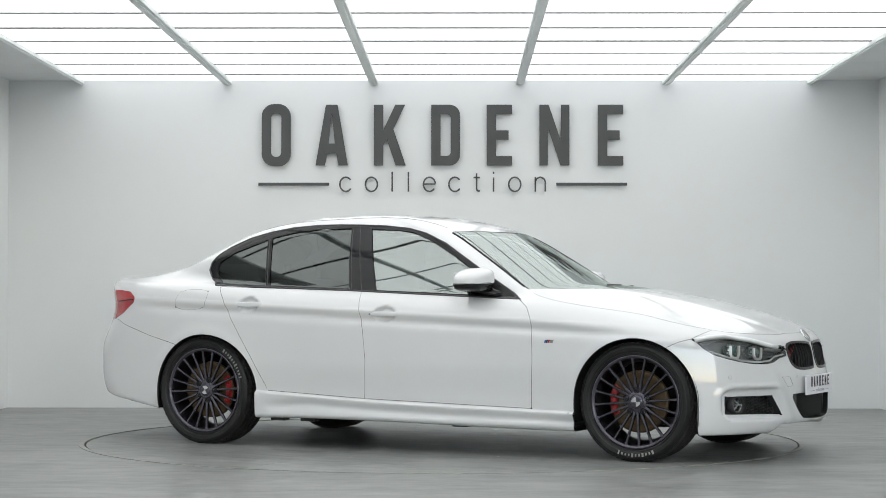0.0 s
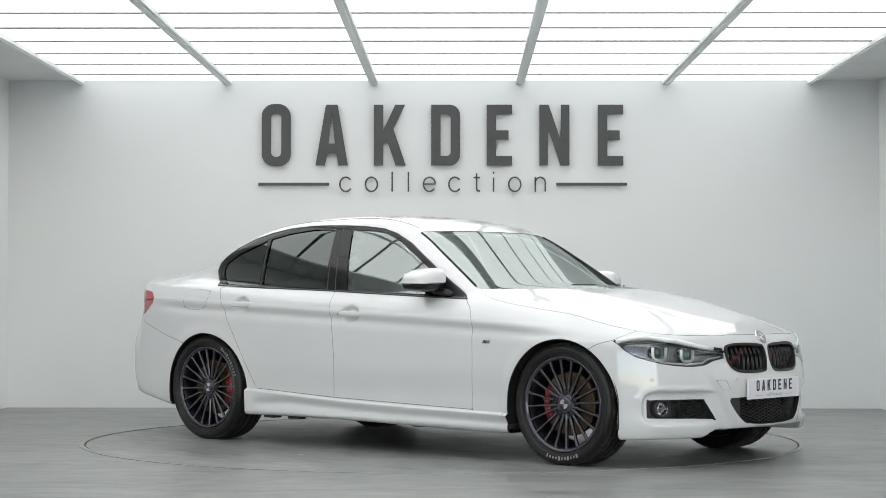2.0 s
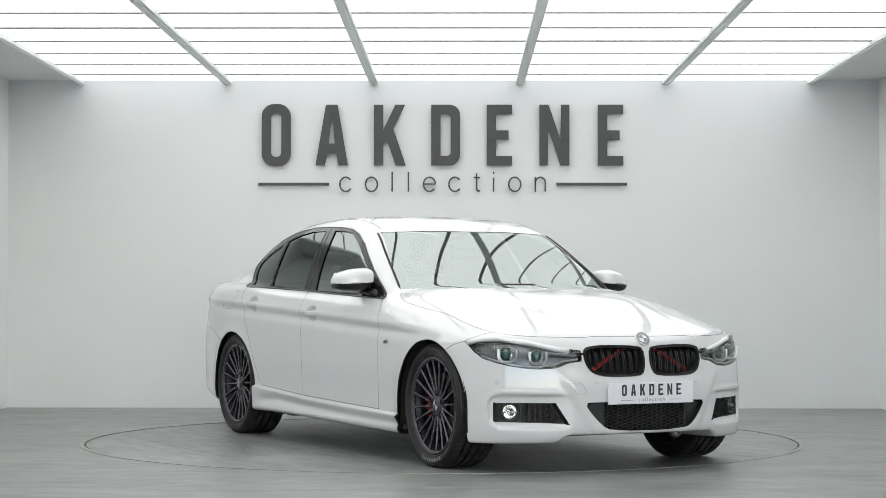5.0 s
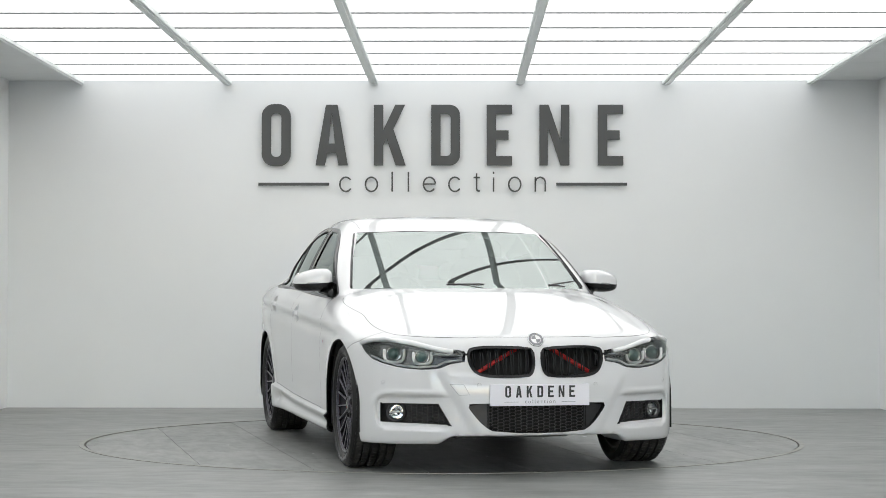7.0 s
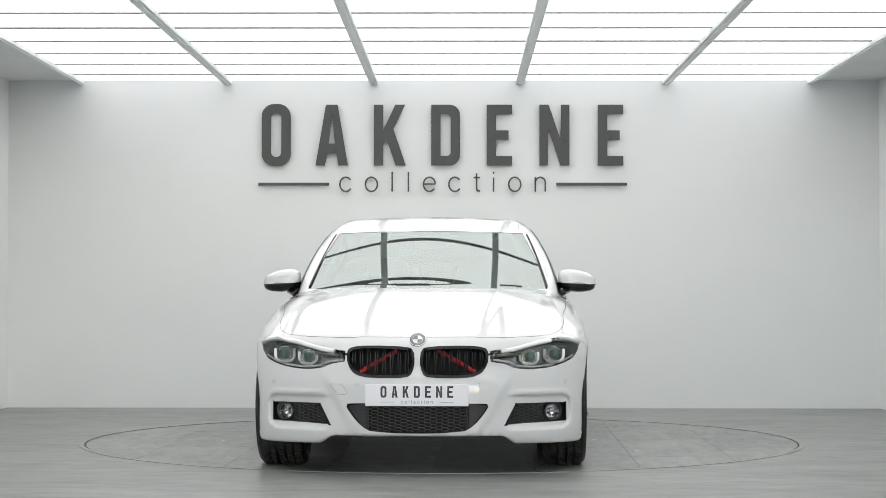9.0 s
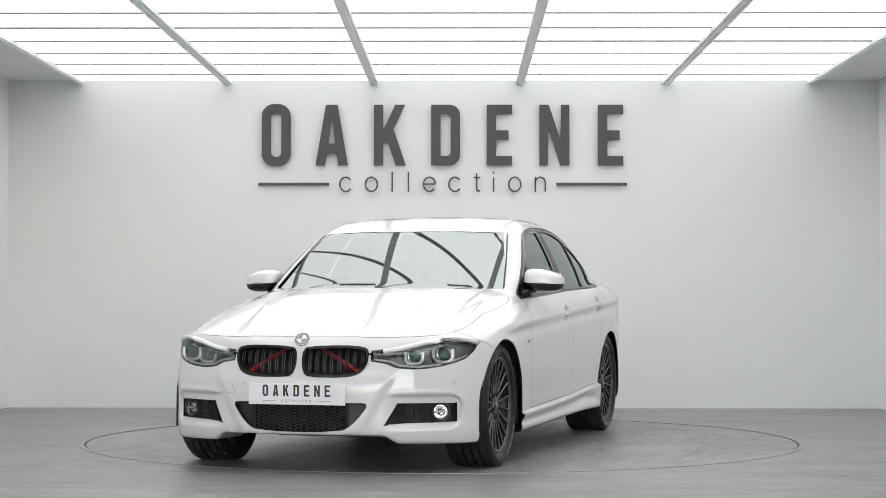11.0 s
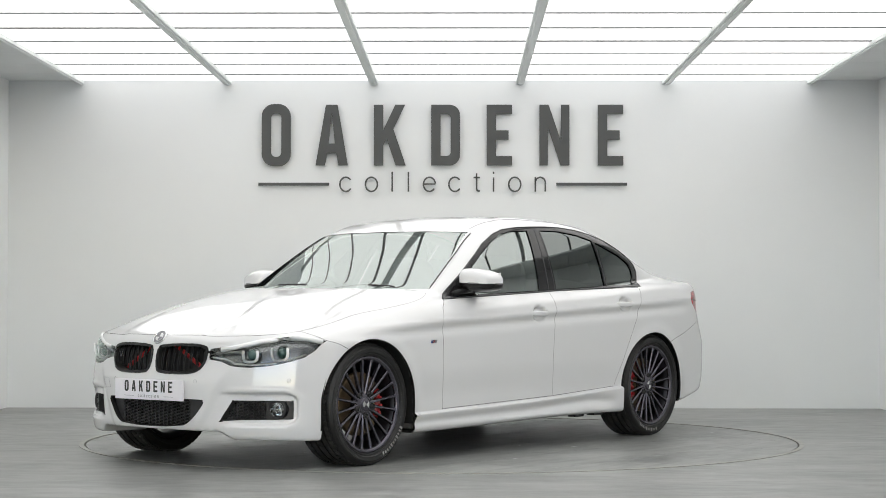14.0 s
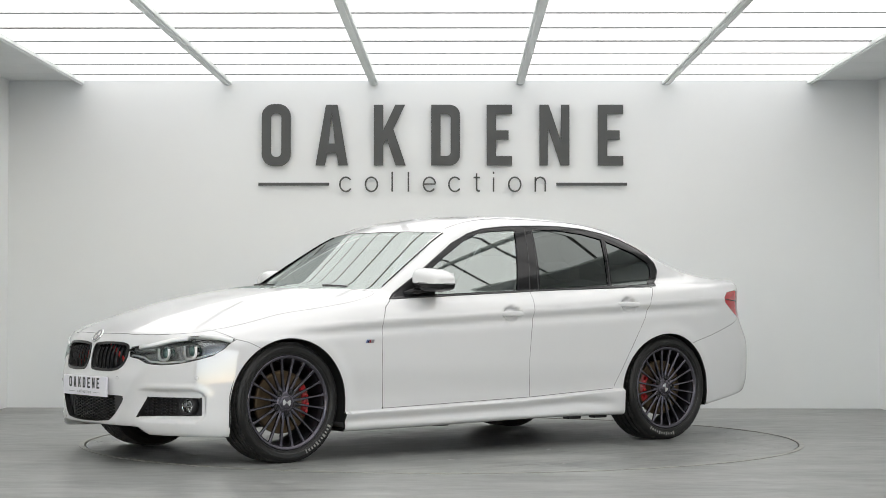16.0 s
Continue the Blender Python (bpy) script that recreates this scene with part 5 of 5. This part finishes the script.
    for (a, b), (c, d) in zip(cor, cor[1:] + cor[:1]):
        for i in range(5):
            y, z = a + (c - a) * i / 5, b + (d - b) * i / 5
            path.append((nose_x(y, z) + 0.0002, -y, z))
    path.append(path[0])
    tube(bm, path, 0.0011, 5)
    part("tow_cover_joint", bm, M_INK_GREY, CAR)
    # dark bridge between lamp and kidney, chin lip
    for s in (1, -1):
        bm = bmesh.new()
        tube(bm, [(nose_x(y, z) - 0.012, s * y, z) for y, z in ((0.376, 0.602), (0.350, 0.600))], 0.022, 8, 0.25)
        part("lamp_bridge", bm, M_GLOSS, CAR)


def build_mirrors():
    for s in (1, -1):
        m = new("door_mirror")
        m.parent = CAR
        m.location = (0.432, s * 0.872, 0.990)
        bm = blob(0.102, 0.110, 0.068, 3.3, 32, 20)
        for v in bm.verts:
            out = v.co.y / 0.105
            v.co.x += -0.030 * max(out, -0.3)
            v.co.z = v.co.z * (1 - 0.22 * max(out, 0)) - 0.012 * out
            if v.co.x < -0.05:
                v.co.x = -0.05 + (v.co.x + 0.05) * 0.5
        r = bmesh.ops.bisect_plane(bm, geom=[*bm.verts, *bm.edges, *bm.faces], plane_co=(0, 0, -0.014), plane_no=(0, 0.05, 1), clear_inner=True)
        bmesh.ops.scale(bm, vec=(1, s, 1), verts=bm.verts)
        bmesh.ops.recalc_face_normals(bm, faces=bm.faces)
        part("mirror_cap", bm, M_PAINT, m, "glossy white mirror cap", smooth=True)
        bm = blob(0.101, 0.111, 0.064, 3.3, 32, 20)
        for v in bm.verts:
            out = v.co.y / 0.105
            v.co.x += -0.030 * max(out, -0.3)
            v.co.z = v.co.z * (1 - 0.2 * max(out, 0)) - 0.010 * out
            if v.co.x < -0.05:
                v.co.x = -0.05 + (v.co.x + 0.05) * 0.5
        bmesh.ops.bisect_plane(bm, geom=[*bm.verts, *bm.edges, *bm.faces], plane_co=(0, 0, -0.012), plane_no=(0, 0.05, 1), clear_outer=True)
        bmesh.ops.scale(bm, vec=(1, s, 1), verts=bm.verts)
        bmesh.ops.recalc_face_normals(bm, faces=bm.faces)
        part("mirror_base", bm, M_GLOSS, m, smooth=True)
        bm = bmesh.new()
        path = []
        for i in range(13):
            a = radians(-15 + 130 * i / 12)
            path.append((0.102 * math.cos(a) - 0.030 * max(math.sin(a), 0) + 0.001, s * 0.112 * math.sin(a), -0.012 - 0.005 * math.sin(a)))
        tube(bm, path, 0.005, 6)
        part("indicator_strip", bm, M_SILVER, m, "slim clear indicator strip", smooth=True)
        bm = bmesh.new()
        tube(bm, [(0.02, s * -0.05, -0.050), (0.09, s * -0.085, -0.066), (0.14, s * -0.11, -0.082)], 0.026, 10, 0.7)
        part("mirror_arm", bm, M_GLOSS, m, smooth=True)
        part("mirror_glass", box(bmesh.new(), -0.082, -0.078, -0.08, 0.08, -0.05, 0.045, bevel=0.002), M_CHROME, m)
        bm = bmesh.new()
        vs = [bm.verts.new((x, s * (side_y(x, z) + 0.004), z)) for x, z in ((0.46, 0.905), (0.655, 0.898), (0.52, 0.985), (0.47, 1.00))]
        bm.faces.new(vs)
        part("mirror_sail", bm, M_TRIM, CAR)
        # three small colour bars and a grey one on the wing
        for k, mm in enumerate((M_BLUE, M_NAVY, M_RED, M_INK_GREY)):
            x0 = 0.922 - 0.011 * k if s > 0 else 0.880 + 0.011 * k
            bm = bmesh.new()
            wd = 0.009 if k < 3 else 0.020
            yb = side_y(0.9, 0.651) + 0.002
            q = [(0, 0), (wd, 0), (wd + 0.008, 0.018), (0.008, 0.018)] if s < 0 else [(0, 0), (-wd, 0), (-wd - 0.008, 0.018), (-0.008, 0.018)]
            bm.faces.new([bm.verts.new((x0 + a, s * yb, 0.642 + b)) for a, b in q])
            bmesh.ops.solidify(bm, geom=bm.faces[:], thickness=0.002)
            part("wing_badge_bar", bm, mm, CAR)


def build_roof_details():
    bm = blob(0.085, 0.022, 0.04, 2.2, 24, 14)
    for v in bm.verts:
        v.co.z *= 0.55 + 0.45 * max(0.0, min(1.0, (0.085 - v.co.x) / 0.12))
    f = part("roof_antenna", bm, M_PAINT, CAR, smooth=True)
    f.location = (-1.02, 0, roof_z(-1.02, 0) + 0.006)
    for s in (1, -1):
        bm = bmesh.new()
        path = []
        for i in range(22):
            x = 0.10 - 1.45 * i / 21
            y = 0.545 - 0.02 * abs(x + 0.6)
            path.append((x, s * y, roof_z(x, y) + 0.0005))
        tube(bm, path, 0.0022, 5)
        part("roof_joint", bm, M_INK_GREY, CAR)
        # windscreen side gasket
        bm = bmesh.new()
        path = []
        for i in range(14):
            z = 0.955 + 0.318 * i / 13
            y = 0.692 - (z - 0.946) * 0.30 - 0.35 * max(0, z - 1.06) ** 2
            path.append((nose_x_top(y, z) + 0.0005, s * y, z))
        tube(bm, path, 0.0085, 6, 0.45)
        part("windscreen_gasket", bm, M_TRIM, CAR)
    for a, b, z in (((1.05, -0.20), (1.05, 0.02), 0.0), ((0.97, 0.42), (0.88, 0.54), 0.0)):
        bm = bmesh.new()
        path = []
        for i in range(8):
            x, y = a[0] + (b[0] - a[0]) * i / 7, a[1] + (b[1] - a[1]) * i / 7
            path.append((x - 0.07, y, roof_z(x - 0.07, y) + 0.004))
        tube(bm, path, 0.0045, 6)
        part("wiper", bm, M_PLASTIC, CAR, "black wiper resting on the windscreen")


def nose_x_top(y, z):
    return first_inside(0, 1.3, -0.2, (y, z))


def build_underside():
    bm = bmesh.new()
    box(bm, -1.90, 1.95, -0.60, 0.60, 0.19, 0.23, bevel=0.01)
    box(bm, -1.02, 1.03, -0.84, 0.84, 0.175, 0.22, bevel=0.01)
    part("underbody", bm, M_UNDER, CAR)
    for ax, r in ((FRONT_AXLE, 0.362), (-1.388, 0.354)):
        for s in (1, -1):
            bm = bmesh.new()
            rows = []
            n = 25
            for i in range(n):
                a = math.pi * i / (n - 1)
                x = ax + r * math.cos(a) * (1.12 if ax < 0 and i < n // 2 else 1.0)
                y_out = min(0.865, float(HALF_W(x)) - 0.022)
                rows.append([bm.verts.new((x, s * y, 0.325 + r * math.sin(a) - (0.12 if i in (0, n - 1) else 0))) for y in (0.52, 0.70, y_out)])
            for p, q in zip(rows, rows[1:]):
                for k in range(2):
                    bm.faces.new((p[k], p[k + 1], q[k + 1], q[k]))
            bm.faces.new([r_[0] for r_ in rows])
            part("arch_liner", bm, M_INNER, CAR)
    # exhaust bracket and jacking points seen below the sills
    for s in (1, -1):
        for x in (-0.93, -0.72, 0.3, 0.8):
            part("jacking_pad", box(bmesh.new(), x - 0.05, x + 0.05, s * 0.74 - 0.03, s * 0.74 + 0.03, 0.15, 0.18, bevel=0.006), M_PLASTIC, CAR)


def build_interior():
    for s, x in ((1, -0.05), (-1, -0.05)):
        seat = new("seat")
        seat.parent = CAR
        seat.location = (x, s * 0.36, 0.30)
        bm = blob(0.26, 0.25, 0.10, 4)
        bmesh.ops.translate(bm, vec=(0.10, 0, 0.20), verts=bm.verts)
        part("cushion", bm, M_LEATHER, seat, smooth=True)
        bm = blob(0.07, 0.24, 0.34, 4)
        bmesh.ops.transform(bm, matrix=Matrix.Translation((-0.25, 0, 0.52)) @ Matrix.Rotation(radians(-18), 4, "Y"), verts=bm.verts)
        part("backrest", bm, M_LEATHER, seat, smooth=True)
        bm = blob(0.045, 0.13, 0.085, 3)
        bmesh.ops.translate(bm, vec=(-0.38, 0, 0.885), verts=bm.verts)
        part("headrest", bm, M_LEATHER, seat, smooth=True)
    bm = blob(0.09, 0.62, 0.28, 4)
    bmesh.ops.transform(bm, matrix=Matrix.Translation((-1.12, 0, 0.74)) @ Matrix.Rotation(radians(-22), 4, "Y"), verts=bm.verts)
    part("rear_bench", bm, M_LEATHER, CAR, smooth=True)
    for y in (-0.38, 0.0, 0.38):
        bm = blob(0.05, 0.12, 0.07, 3)
        bmesh.ops.translate(bm, vec=(-1.22, y, 1.06), verts=bm.verts)
        part("rear_headrest", bm, M_LEATHER, CAR, smooth=True)
    bm = blob(0.24, 0.66, 0.10, 4, 40, 16)
    bmesh.ops.translate(bm, vec=(0.66, 0, 0.83), verts=bm.verts)
    part("dashboard", bm, M_LEATHER, CAR, smooth=True)
    wheel = new("steering_wheel")
    wheel.parent = CAR
    wheel.location, wheel.rotation_euler = (0.36, -0.36, 0.86), (0, radians(-65), 0)
    bm = bmesh.new()
    tube(bm, [(0.185 * math.cos(2 * math.pi * i / 32), 0.185 * math.sin(2 * math.pi * i / 32), 0) for i in range(33)], 0.015, 8)
    part("steering_rim", bm, M_LEATHER, wheel, smooth=True)
    part("steering_boss", blob(0.10, 0.17, 0.03, 2.5), M_LEATHER, wheel, smooth=True)
    bm = box(bmesh.new(), -1.7, 0.9, -0.66, 0.66, 0.24, 0.30)
    part("cabin_floor", bm, M_INNER, CAR)
    bm = blob(0.02, 0.12, 0.035, 3)
    bmesh.ops.translate(bm, vec=(0.20, 0, 1.215), verts=bm.verts)
    part("interior_mirror", bm, M_PLASTIC, CAR, smooth=True)
    part("parcel_shelf", box(bmesh.new(), -1.75, -1.30, -0.55, 0.55, 0.975, 0.99), M_LEATHER, CAR)


build_bodywork()
build_grilles()
build_headlights()
build_front_details()
build_mirrors()
build_roof_details()
build_underside()
build_interior()
_wheel = build_wheel()
WHEELS = []
for _x, _s, _roll in ((FRONT_AXLE, 1, 40), (FRONT_AXLE, -1, 0), (REAR_AXLE, 1, -14), (REAR_AXLE, -1, 125)):
    m = pose(_x, _s * (0.746 if _x > 0 else 0.755), TYRE_R, 0, 0, 0 if _s > 0 else 180) @ pose(0, 0, 0, 0, _roll, 0)
    if not WHEELS:
        _wheel.parent = CAR
        _wheel.matrix_basis = m
        WHEELS.append(_wheel)
    else:
        w = copy_thing(_wheel, m)
        w.parent = CAR
        WHEELS.append(w)
    build_brake(CAR, _x, _s, _x < 0)


# ---------- what moves: the turntable, and the car that stands on it ----------
TURN = ((0.0, -26.4), (1.0, -33.4), (2.0, -40.45), (3.0, -47.55), (4.0, -54.7), (6.5, -72.75), (7.5, -80.05), (8.5, -87.38),
        (9.0, -91.03), (11.5, -109.33), (12.5, -116.66), (13.5, -124.02), (14.5, -131.36), (15.5, -138.70), (16.0, -142.37))
OFFSET = pose(0.237, -0.056, 0.0)


def motions():
    walk(TURNTABLE, [(t, pose(0, 0, 0, 0, 0, a)) for t, a in TURN])
    walk(CAR, [(t, pose(0, 0, 0, 0, 0, a) @ OFFSET) for t, a in TURN])


motions()
